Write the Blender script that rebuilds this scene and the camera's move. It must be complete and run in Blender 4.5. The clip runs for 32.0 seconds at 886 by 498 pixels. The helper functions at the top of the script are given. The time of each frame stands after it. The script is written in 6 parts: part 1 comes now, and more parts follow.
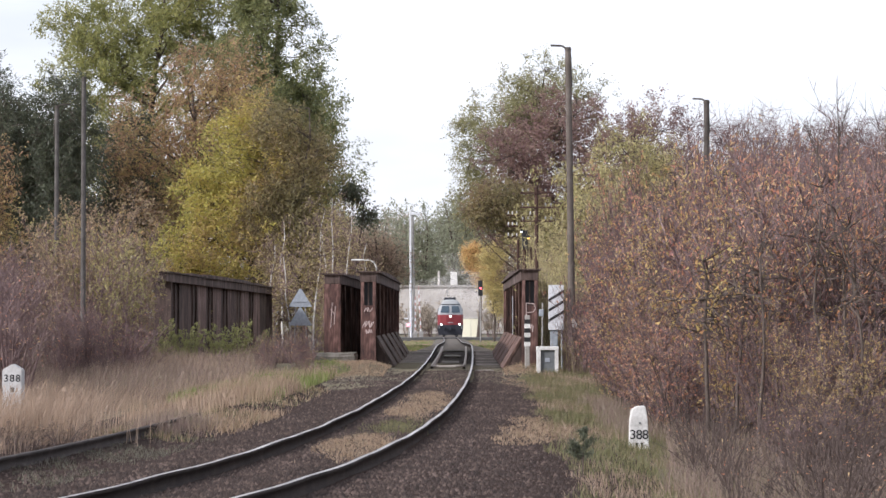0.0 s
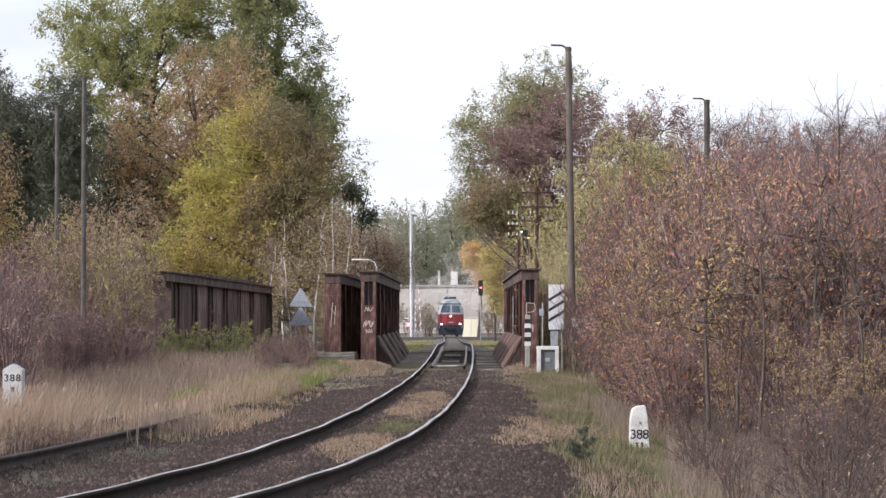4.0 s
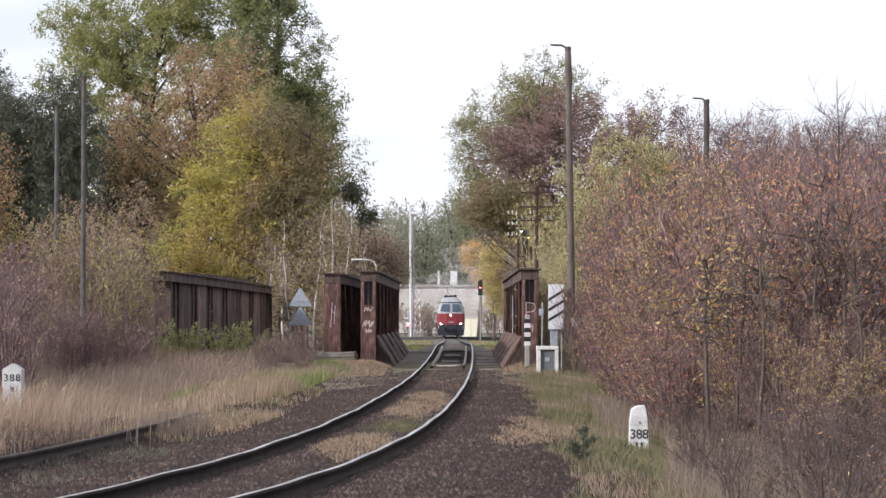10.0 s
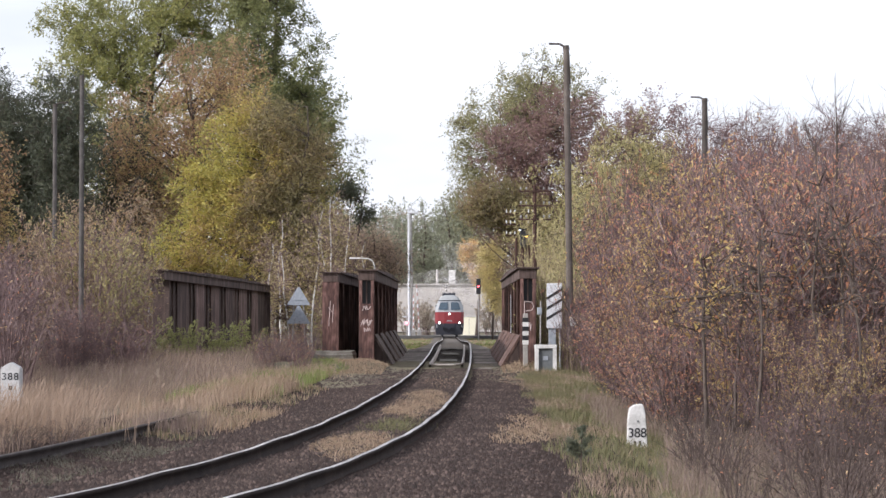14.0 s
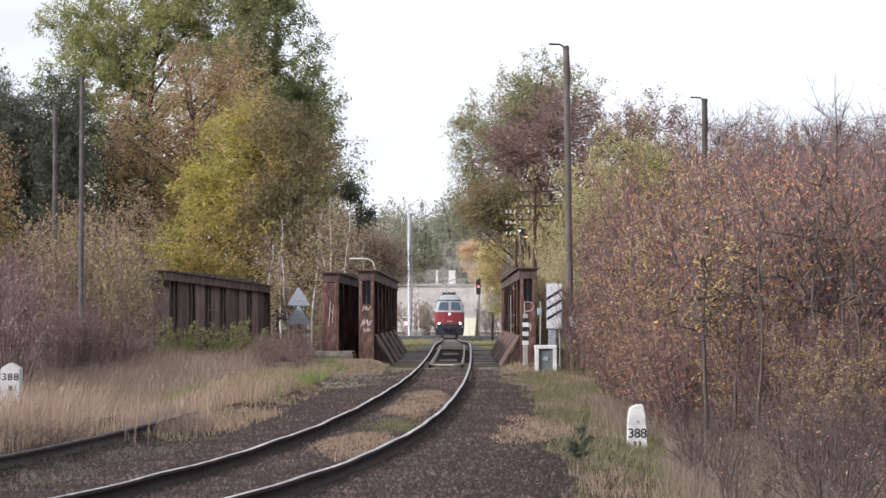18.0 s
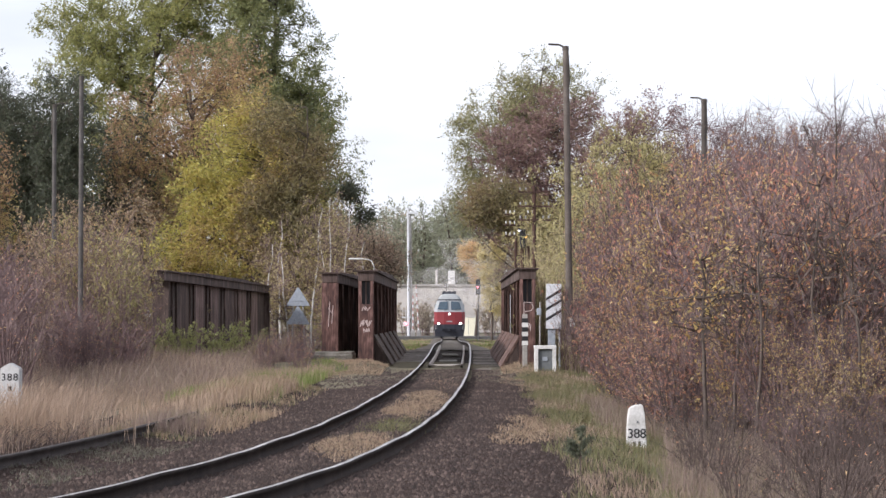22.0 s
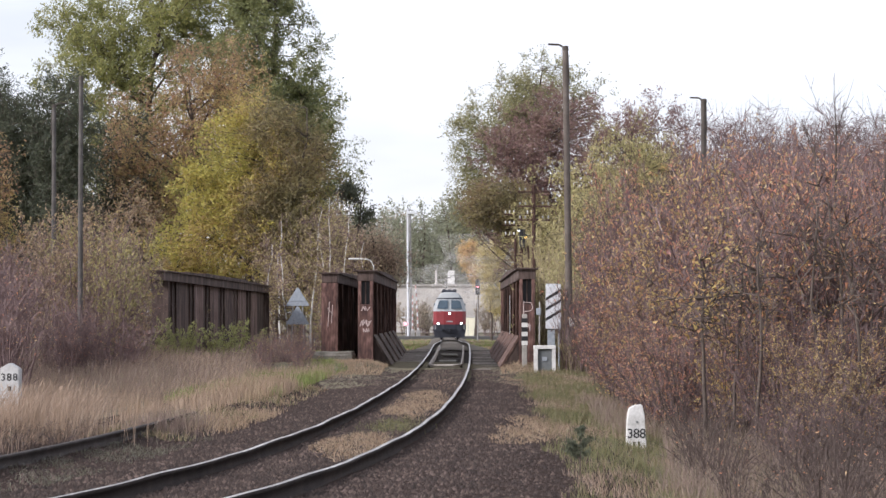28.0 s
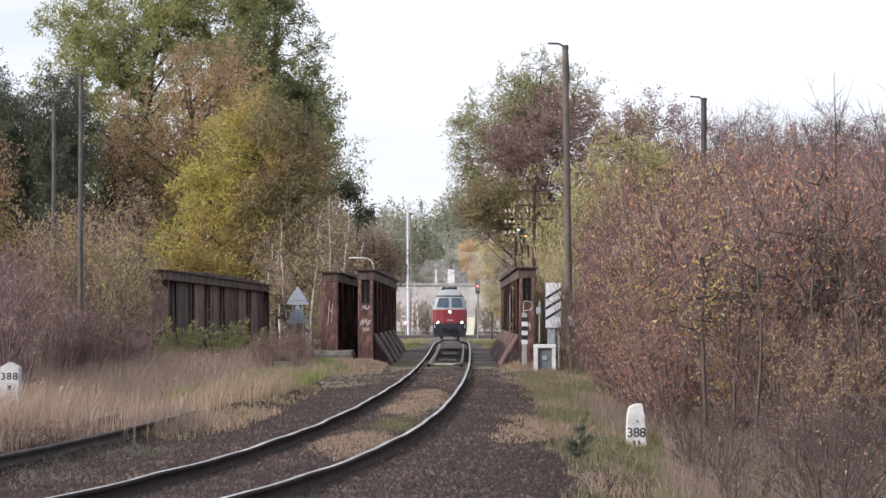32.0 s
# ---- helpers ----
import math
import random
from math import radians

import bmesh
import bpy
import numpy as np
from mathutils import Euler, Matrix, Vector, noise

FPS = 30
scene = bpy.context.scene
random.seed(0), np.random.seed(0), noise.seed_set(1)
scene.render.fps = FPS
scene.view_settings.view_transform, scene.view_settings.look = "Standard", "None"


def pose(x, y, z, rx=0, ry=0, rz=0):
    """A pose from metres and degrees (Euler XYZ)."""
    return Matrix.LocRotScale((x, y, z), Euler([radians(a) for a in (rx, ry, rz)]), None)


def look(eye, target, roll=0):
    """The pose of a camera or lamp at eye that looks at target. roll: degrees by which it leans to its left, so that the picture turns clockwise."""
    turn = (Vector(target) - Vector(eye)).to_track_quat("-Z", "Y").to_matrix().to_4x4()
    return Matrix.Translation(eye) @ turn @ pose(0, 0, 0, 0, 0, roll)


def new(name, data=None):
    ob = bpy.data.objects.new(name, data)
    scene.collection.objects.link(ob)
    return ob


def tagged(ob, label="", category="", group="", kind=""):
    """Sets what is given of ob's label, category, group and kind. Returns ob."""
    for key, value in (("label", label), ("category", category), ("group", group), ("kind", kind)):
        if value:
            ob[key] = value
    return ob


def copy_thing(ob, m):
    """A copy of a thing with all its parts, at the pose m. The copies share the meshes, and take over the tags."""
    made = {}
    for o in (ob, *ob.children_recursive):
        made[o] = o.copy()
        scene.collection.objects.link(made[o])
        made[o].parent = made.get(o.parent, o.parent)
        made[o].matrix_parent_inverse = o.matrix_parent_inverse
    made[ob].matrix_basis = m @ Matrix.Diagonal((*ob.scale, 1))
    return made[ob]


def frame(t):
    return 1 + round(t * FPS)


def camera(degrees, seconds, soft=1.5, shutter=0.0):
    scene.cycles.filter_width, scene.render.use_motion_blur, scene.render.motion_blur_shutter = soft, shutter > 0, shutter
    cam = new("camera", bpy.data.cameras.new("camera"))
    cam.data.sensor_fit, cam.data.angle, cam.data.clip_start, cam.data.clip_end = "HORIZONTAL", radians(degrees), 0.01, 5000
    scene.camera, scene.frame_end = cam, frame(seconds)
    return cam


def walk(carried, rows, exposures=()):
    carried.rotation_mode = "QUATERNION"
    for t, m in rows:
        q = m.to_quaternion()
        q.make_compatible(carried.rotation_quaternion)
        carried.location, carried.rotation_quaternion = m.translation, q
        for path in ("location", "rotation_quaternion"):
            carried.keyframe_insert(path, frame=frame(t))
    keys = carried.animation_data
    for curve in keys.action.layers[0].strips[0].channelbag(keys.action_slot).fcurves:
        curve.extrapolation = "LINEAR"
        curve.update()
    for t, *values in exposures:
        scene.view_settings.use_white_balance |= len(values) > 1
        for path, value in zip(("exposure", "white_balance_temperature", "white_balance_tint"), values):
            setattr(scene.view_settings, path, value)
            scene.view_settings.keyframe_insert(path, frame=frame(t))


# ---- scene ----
# One plan: x to the right, y along the line, z up, rail top near the camera at z = 0.
cam = camera(19.77, 32.0, soft=1.5)
EYE = 1.57
TILT = 91.515
# small drift of the tripod head: seconds, turn to the left, turn up (thousandths of a degree)
DRIFT = [(0, 0, 0), (1, 0, 0), (2, 1, 9), (3.5, 5, 9), (5.5, 10, -6), (6.5, 10, -8), (7, 11, -8), (7.5, 11, 9), (8, 8, 9),
         (9, 1, 6), (10, -1, 11), (11, -1, 15), (12, -13, 24), (13, -22, 27), (13.5, -34, 38), (14, -41, 39), (14.5, -43, 38),
         (16.5, -43, 36), (17, -38, 25), (18, -42, 31), (19, -48, 38), (20, -47, 29), (21, -55, 17), (22, -53, 25),
         (23, -60, 37), (24, -59, 24), (25, -46, 10), (25.5, -48, 20), (27.5, -61, 37), (28, -62, 25), (29, -62, 31),
         (29.5, -67, 62), (30, -92, 43), (30.5, -55, 61), (31, -80, 45), (31.5, -64, 51), (32, -62, 47)]
walk(cam, [(t, pose(0, 0, EYE, TILT - b / 1000, 0, a / 1000)) for t, a, b in DRIFT], exposures=[(0, 0.04, 6200, 14), (6, 0.02, 6200, 14), (14, 0.05, 6200, 14), (18, 0.06, 6200, 14), (22, 0.03, 6200, 14), (32, 0.0, 6200, 14)])

# ---- light: thin bright cloud over a low autumn sun from the left ----
SUN_EL, SUN_AZ = 28.0, -118.0
world = bpy.data.worlds.new("sky")
scene.world = world
world.use_nodes = True
wn, wl = world.node_tree.nodes, world.node_tree.links
wn.clear()
w_out, w_bg = wn.new("ShaderNodeOutputWorld"), wn.new("ShaderNodeBackground")
w_sky = wn.new("ShaderNodeTexSky")
w_sky.sky_type, w_sky.sun_disc = "NISHITA", False
w_sky.sun_elevation, w_sky.sun_rotation = radians(SUN_EL), radians(SUN_AZ)
w_sky.dust_density, w_sky.air_density = 3.0, 1.0
w_co, w_map, w_noise, w_ramp, w_mix = (wn.new("ShaderNodeTexCoord"), wn.new("ShaderNodeMapping"), wn.new("ShaderNodeTexNoise"),
                                       wn.new("ShaderNodeValToRGB"), wn.new("ShaderNodeMixRGB"))
w_map.inputs["Scale"].default_value = (2.0, 2.0, 7.0)
w_noise.inputs["Scale"].default_value, w_noise.inputs["Detail"].default_value = 2.2, 5.0
w_ramp.color_ramp.elements[0].position, w_ramp.color_ramp.elements[0].color = 0.36, (0.62, 0.62, 0.62, 1)
w_ramp.color_ramp.elements[1].position, w_ramp.color_ramp.elements[1].color = 0.62, (0.92, 0.92, 0.92, 1)
w_mix.inputs[2].default_value = (9.3, 9.5, 9.9, 1)
wl.new(w_co.outputs["Generated"], w_map.inputs["Vector"])
wl.new(w_map.outputs["Vector"], w_noise.inputs["Vector"])
wl.new(w_noise.outputs["Fac"], w_ramp.inputs["Fac"])
wl.new(w_ramp.outputs["Color"], w_mix.inputs[0])
wl.new(w_sky.outputs["Color"], w_mix.inputs[1])
wl.new(w_mix.outputs["Color"], w_bg.inputs["Color"])
w_bg.inputs["Strength"].default_value = 0.13
wl.new(w_bg.outputs["Background"], w_out.inputs["Surface"])
sun = new("sun", bpy.data.lights.new("sun", "SUN"))
sun.data.energy, sun.data.angle, sun.data.color = 4.2, radians(2.0), (1.0, 0.96, 0.91)
_el, _az = radians(SUN_EL), radians(SUN_AZ)
SUN_DIR = Vector((math.sin(_az) * math.cos(_el), math.cos(_az) * math.cos(_el), math.sin(_el)))
sun.matrix_world = look(SUN_DIR * 100, (0, 0, 0))


# ---- materials ----
def nodes_of(name):
    m = bpy.data.materials.new(name)
    m.use_nodes = True
    return m, m.node_tree.nodes, m.node_tree.links, m.node_tree.nodes["Principled BSDF"]


def ramp_node(n, stops):
    r = n.new("ShaderNodeValToRGB")
    e = r.color_ramp.elements
    while len(e) < len(stops):
        e.new(0.5)
    for i, (p, c) in enumerate(stops):
        e[i].position, e[i].color = p, (*c, 1)
    return r


def surface(name, dark, mid, light, scale=3.0, fine=40.0, rough=0.85, metal=0.0, bump=0.3, dist=0.01, spec=0.3, streak=1.0, span=0.18):
    """A worn surface: broad patches and fine grain of three tones, with relief."""
    m, n, l, b = nodes_of(name)
    co = n.new("ShaderNodeTexCoord")
    a, f = n.new("ShaderNodeTexNoise"), n.new("ShaderNodeTexNoise")
    for x, sc in ((a, scale), (f, fine)):
        x.inputs["Scale"].default_value, x.inputs["Detail"].default_value = sc, 6.0
        mp = n.new("ShaderNodeMapping")
        mp.inputs["Scale"].default_value = (1, 1, streak)
        l.new(co.outputs["Object"], mp.inputs["Vector"])
        l.new(mp.outputs["Vector"], x.inputs["Vector"])
    mix = n.new("ShaderNodeMixRGB")
    mix.inputs[0].default_value = 0.4
    l.new(a.outputs["Fac"], mix.inputs[1])
    l.new(f.outputs["Fac"], mix.inputs[2])
    r = ramp_node(n, [(0.5 - span, dark), (0.5, mid), (0.5 + span, light)])
    l.new(mix.outputs["Color"], r.inputs["Fac"])
    l.new(r.outputs["Color"], b.inputs["Base Color"])
    bp = n.new("ShaderNodeBump")
    bp.inputs["Strength"].default_value, bp.inputs["Distance"].default_value = bump, dist
    l.new(f.outputs["Fac"], bp.inputs["Height"])
    l.new(bp.outputs["Normal"], b.inputs["Normal"])
    b.inputs["Roughness"].default_value, b.inputs["Metallic"].default_value = rough, metal
    b.inputs["Specular IOR Level"].default_value = spec
    return m


def leafy(name, tones, patch=0.35, glow_through=0.42, rough=0.5, own=0.45):
    """Leaves: each blade picks a tone of its own, with broad patches; light passes through."""
    m, n, l, b = nodes_of(name)
    geo, co, noi = n.new("ShaderNodeNewGeometry"), n.new("ShaderNodeTexCoord"), n.new("ShaderNodeTexNoise")
    noi.inputs["Scale"].default_value, noi.inputs["Detail"].default_value = patch, 3.0
    inf, mv, gain = n.new("ShaderNodeObjectInfo"), n.new("ShaderNodeVectorMath"), n.new("ShaderNodeMath")
    mv.operation, gain.operation, gain.use_clamp = "MULTIPLY_ADD", "MULTIPLY_ADD", True
    mv.inputs[1].default_value = (1, 1, 1)
    l.new(co.outputs["Object"], mv.inputs[0])
    l.new(inf.outputs["Random"], mv.inputs[2])
    noi.noise_dimensions = "4D"
    shift = n.new("ShaderNodeMath")
    shift.operation = "MULTIPLY"
    shift.inputs[1].default_value = 60.0
    l.new(inf.outputs["Random"], shift.inputs[0])
    l.new(shift.outputs[0], noi.inputs["W"])
    l.new(mv.outputs[0], noi.inputs["Vector"])
    gain.inputs[1].default_value, gain.inputs[2].default_value = 1.0 + 2.2 * max(0, 0.45 - own), -1.1 * max(0, 0.45 - own)
    l.new(noi.outputs["Fac"], gain.inputs[0])
    add = n.new("ShaderNodeMixRGB")
    add.inputs[0].default_value = 1 - own
    l.new(geo.outputs["Random Per Island"], add.inputs[1])
    l.new(gain.outputs[0], add.inputs[2])
    k = len(tones)
    r = ramp_node(n, [(0.2 + 0.6 * i / (k - 1), c) for i, c in enumerate(tones)])
    l.new(add.outputs["Color"], r.inputs["Fac"])
    l.new(r.outputs["Color"], b.inputs["Base Color"])
    b.inputs["Roughness"].default_value, b.inputs["Specular IOR Level"].default_value = rough, 0.4
    tr, mx = n.new("ShaderNodeBsdfTranslucent"), n.new("ShaderNodeMixShader")
    l.new(r.outputs["Color"], tr.inputs["Color"])
    mx.inputs[0].default_value = glow_through
    l.new(b.outputs["BSDF"], mx.inputs[1])
    l.new(tr.outputs["BSDF"], mx.inputs[2])
    l.new(mx.outputs["Shader"], n["Material Output"].inputs["Surface"])
    return m


def plain(name, colour, rough=0.5, metal=0.0, emit=0.0):
    m, n, l, b = nodes_of(name)
    noi, co = n.new("ShaderNodeTexNoise"), n.new("ShaderNodeTexCoord")
    noi.inputs["Scale"].default_value, noi.inputs["Detail"].default_value = 9.0, 5.0
    l.new(co.outputs["Object"], noi.inputs["Vector"])
    r = ramp_node(n, [(0.3, tuple(c * 0.8 for c in colour)), (0.65, tuple(min(1, c * 1.1) for c in colour))])
    l.new(noi.outputs["Fac"], r.inputs["Fac"])
    l.new(r.outputs["Color"], b.inputs["Base Color"])
    b.inputs["Roughness"].default_value, b.inputs["Metallic"].default_value = rough, metal
    if emit:
        b.inputs["Emission Color"].default_value, b.inputs["Emission Strength"].default_value = (*colour, 1), emit
    return m


def varied(m, low=0.6, high=1.35):
    """Give each object of a material a brightness of its own."""
    n, l = m.node_tree.nodes, m.node_tree.links
    b = n["Principled BSDF"]
    src = b.inputs["Base Color"].links[0].from_socket
    inf, mr, mul = n.new("ShaderNodeObjectInfo"), n.new("ShaderNodeMapRange"), n.new("ShaderNodeVectorMath")
    mr.inputs["To Min"].default_value, mr.inputs["To Max"].default_value = low, high
    mul.operation = "SCALE"
    l.new(inf.outputs["Random"], mr.inputs["Value"])
    l.new(src, mul.inputs[0])
    l.new(mr.outputs["Result"], mul.inputs["Scale"])
    l.new(mul.outputs["Vector"], b.inputs["Base Color"])
    return m


M_BALLAST = surface("ballast", (0.021, 0.014, 0.012), (0.042, 0.028, 0.023), (0.072, 0.05, 0.042), 2.0, 22.0, 0.95, bump=1.0, dist=0.05, spec=0.08)
M_DIRT = surface("trodden_dirt", (0.06, 0.05, 0.042), (0.1, 0.085, 0.07), (0.16, 0.135, 0.11), 0.8, 9.0, 0.95)
M_ASPHALT = surface("asphalt", (0.05, 0.05, 0.05), (0.09, 0.088, 0.086), (0.14, 0.135, 0.13), 0.6, 20.0, 0.9)
M_RAIL = surface("rail_side", (0.016, 0.012, 0.011), (0.028, 0.021, 0.018), (0.05, 0.036, 0.031), 3.0, 60.0, 0.8, 0.0, spec=0.15)
M_RAILTOP = surface("rail_top", (0.2, 0.185, 0.18), (0.38, 0.355, 0.345), (0.7, 0.68, 0.66), 0.6, 5.0, 0.4, 0.85, bump=0.05)
M_OLDRAIL = surface("old_rail", (0.025, 0.02, 0.018), (0.045, 0.036, 0.033), (0.085, 0.07, 0.064), 3.0, 60.0, 0.8, 0.1)
M_RUST = surface("rusty_girder", (0.04, 0.028, 0.025), (0.105, 0.064, 0.053), (0.24, 0.15, 0.125), 4.0, 14.0, 0.8, 0.1, bump=0.15, streak=0.14, span=0.11)
M_RUSTRED = surface("red_lead_paint", (0.042, 0.026, 0.024), (0.105, 0.056, 0.048), (0.24, 0.14, 0.12), 4.0, 16.0, 0.8, 0.0, bump=0.15, streak=0.2, span=0.14)
M_KNEE = surface("worn_knee_plate", (0.042, 0.033, 0.029), (0.088, 0.067, 0.058), (0.19, 0.15, 0.132), 4.0, 14.0, 0.85, bump=0.2, streak=0.2, span=0.11)
M_PATCH = varied(surface("patchy_worn_plate", (0.045, 0.031, 0.027), (0.1, 0.066, 0.057), (0.215, 0.152, 0.134), 3.0, 12.0, 0.85, bump=0.2, streak=0.14, span=0.11), 0.55, 1.5)
M_SOOT = surface("sooty_steel", (0.038, 0.027, 0.024), (0.08, 0.056, 0.049), (0.17, 0.125, 0.11), 2.0, 11.0, 0.85, 0.05, bump=0.15, streak=0.16, span=0.12)
M_CONC = surface("concrete", (0.2, 0.19, 0.17), (0.32, 0.3, 0.28), (0.42, 0.4, 0.37), 1.5, 25.0, 0.95)
M_MOSSY = surface("mossy_concrete", (0.07, 0.065, 0.05), (0.14, 0.13, 0.11), (0.24, 0.22, 0.2), 2.5, 18.0, 0.95)
M_PLANK = varied(surface("grey_planks", (0.15, 0.13, 0.118), (0.29, 0.26, 0.235), (0.46, 0.41, 0.38), 2.0, 30.0, 0.95))
M_WHITE = surface("limewash", (0.42, 0.41, 0.39), (0.62, 0.61, 0.59), (0.76, 0.755, 0.74), 3.0, 25.0, 0.85)
# Greyer copy of the limewash: shade on one post put into its colour.
M_GREYWASH = surface("shaded_limewash", (0.34, 0.335, 0.33), (0.48, 0.475, 0.47), (0.6, 0.595, 0.59), 3.0, 25.0, 0.9)
M_SCRAWL = plain("faded_spray_paint", (0.5, 0.4, 0.38), 0.7)
M_BLACK = plain("black_paint", (0.012, 0.012, 0.014), 0.6)
M_BOARD = plain("white_enamel", (0.62, 0.63, 0.66), 0.45)
M_SIGNRED = plain("faded_red_enamel", (0.2, 0.055, 0.045), 0.6)
M_CREAM = plain("faded_cream_enamel", (0.4, 0.33, 0.22), 0.6)
M_DOOR = plain("grey_door_steel", (0.13, 0.14, 0.145), 0.6)
M_GREY = plain("grey_sheet_steel", (0.33, 0.36, 0.4), 0.55, 0.2)
M_POLE = surface("tarred_pole", (0.04, 0.034, 0.03), (0.075, 0.064, 0.057), (0.12, 0.105, 0.095), 2.0, 24.0, 0.9)
M_OLDPOLE = surface("weathered_pole", (0.055, 0.05, 0.047), (0.09, 0.083, 0.078), (0.15, 0.138, 0.13), 2.0, 24.0, 0.9)
M_POLEC = surface("grey_pole", (0.2, 0.19, 0.18), (0.3, 0.29, 0.28), (0.42, 0.41, 0.4), 2.0, 24.0, 0.9)
M_GUARD = surface("worn_guard_rail", (0.26, 0.23, 0.21), (0.42, 0.38, 0.35), (0.6, 0.56, 0.52), 1.5, 12.0, 0.8)
M_TPOLE = surface("rusty_pole", (0.03, 0.017, 0.014), (0.062, 0.034, 0.027), (0.11, 0.063, 0.05), 2.0, 24.0, 0.9)
M_MAINPOLE = surface("lighter_tarred_pole", (0.075, 0.063, 0.055), (0.11, 0.092, 0.08), (0.17, 0.145, 0.128), 2.0, 24.0, 0.9)
M_ROD = surface("pale_willow_rods", (0.2, 0.16, 0.09), (0.34, 0.28, 0.17), (0.48, 0.41, 0.27), 1.5, 10.0, 0.8)
M_BOOM = plain("faded_red_boom", (0.42, 0.24, 0.22), 0.5)
M_BARK = surface("bark", (0.045, 0.036, 0.03), (0.09, 0.07, 0.06), (0.15, 0.12, 0.1), 3.0, 20.0, 0.95, bump=0.8)
M_TWIG = surface("purple_twigs", (0.078, 0.052, 0.052), (0.158, 0.107, 0.105), (0.3, 0.222, 0.21), 1.5, 10.0, 0.85)
M_BRAMBLE = surface("bramble_stems", (0.05, 0.037, 0.033), (0.095, 0.07, 0.062), (0.18, 0.14, 0.12), 1.5, 10.0, 0.9)
M_BIRCH = surface("birch_bark", (0.12, 0.11, 0.1), (0.55, 0.53, 0.5), (0.72, 0.7, 0.67), 2.5, 14.0, 0.8)


# ---- mesh helpers ----
def part(name, bm, material, parent, label=""):
    me = bpy.data.meshes.new(name)
    bm.to_mesh(me)
    bm.free()
    me.materials.append(material)
    ob = new(name, me)
    ob.parent = parent
    if label:
        ob["label"] = label
    return ob


def from_arrays(name, verts, faces, material, parent=None, label="", smooth=False):
    """A mesh from vertices (n, 3) and faces (m, k), all of k corners."""
    me = bpy.data.meshes.new(name)
    m, k = faces.shape
    me.vertices.add(len(verts))
    me.vertices.foreach_set("co", np.ascontiguousarray(verts, dtype=np.float32).ravel())
    me.loops.add(m * k)
    me.loops.foreach_set("vertex_index", np.ascontiguousarray(faces, dtype=np.int32).ravel())
    me.polygons.add(m)
    me.polygons.foreach_set("loop_start", np.arange(0, m * k, k, dtype=np.int32))
    me.polygons.foreach_set("loop_total", np.full(m, k, dtype=np.int32))
    if smooth:
        me.polygons.foreach_set("use_smooth", np.ones(m, dtype=bool))
    me.update(calc_edges=True)
    me.materials.append(material)
    ob = new(name, me)
    ob.parent = parent
    if label:
        ob["label"] = label
    return ob


def box(bm, x0, x1, y0, y1, z0, z1, bevel=0.0, m=None):
    v = [bm.verts.new((x, y, z)) for z in (z0, z1) for y in (y0, y1) for x in (x0, x1)]
    fs = [bm.faces.new([v[i] for i in q]) for q in ((0, 2, 3, 1), (4, 5, 7, 6), (0, 1, 5, 4), (2, 6, 7, 3), (0, 4, 6, 2), (1, 3, 7, 5))]
    if bevel:
        es = list({e for f in fs for e in f.edges})
        r = bmesh.ops.bevel(bm, geom=es, offset=bevel, segments=1, affect="EDGES", profile=0.5)
        v = list({w for f in r["faces"] for w in f.verts} | {w for w in v if w.is_valid})
    if m is not None:
        bmesh.ops.transform(bm, matrix=m, verts=v)
    return v


def boxed(*a, **k):
    bm = bmesh.new()
    box(bm, *a, **k)
    return bm


def tube_bm(bm, p, q, r0, r1, n=10):
    p, q = Vector(p), Vector(q)
    d = q - p
    m = Matrix.Translation((p + q) / 2) @ d.to_track_quat("Z", "Y").to_matrix().to_4x4()
    return bmesh.ops.create_cone(bm, cap_ends=True, segments=n, radius1=r0, radius2=r1, depth=d.length, matrix=m)


def tubed(p, q, r0, r1=None, n=10):
    bm = bmesh.new()
    tube_bm(bm, p, q, r0, r0 if r1 is None else r1, n)
    return bm


def pipe(points, r, n=8):
    bm = bmesh.new()
    for a, b in zip(points, points[1:]):
        tube_bm(bm, a, b, r, r, n)
    return bm


def prism(outline, y0, y1):
    """A slab with the given outline in x and z, from y0 to y1."""
    bm = bmesh.new()
    a = [bm.verts.new((x, y0, z)) for x, z in outline]
    b = [bm.verts.new((x, y1, z)) for x, z in outline]
    bm.faces.new(a)
    bm.faces.new(b[::-1])
    n = len(outline)
    for i in range(n):
        j = (i + 1) % n
        bm.faces.new((a[j], a[i], b[i], b[j]))
    bmesh.ops.recalc_face_normals(bm, faces=bm.faces)
    return bm


def thing(name, x, y, z, label, category, group="", turn=0.0, kind=""):
    e = new(name)
    e.empty_display_size = 0.2
    e.matrix_basis = pose(x, y, z, 0, 0, turn)
    return tagged(e, label, category, group, kind)


def letters(name, text, size, material, parent, m, label=""):
    cu = bpy.data.curves.new(name, "FONT")
    cu.body, cu.size, cu.extrude, cu.align_x, cu.offset = text, size, 0.002, "CENTER", 0.001
    ob = bpy.data.objects.new(name, cu)
    scene.collection.objects.link(ob)
    me = bpy.data.meshes.new_from_object(ob.evaluated_get(bpy.context.evaluated_depsgraph_get()))
    bpy.data.objects.remove(ob)
    bpy.data.curves.remove(cu)
    me.materials.clear()
    me.materials.append(material)
    o = new(name, me)
    o.parent, o.matrix_basis = parent, m
    if label:
        o["label"] = label
    return o


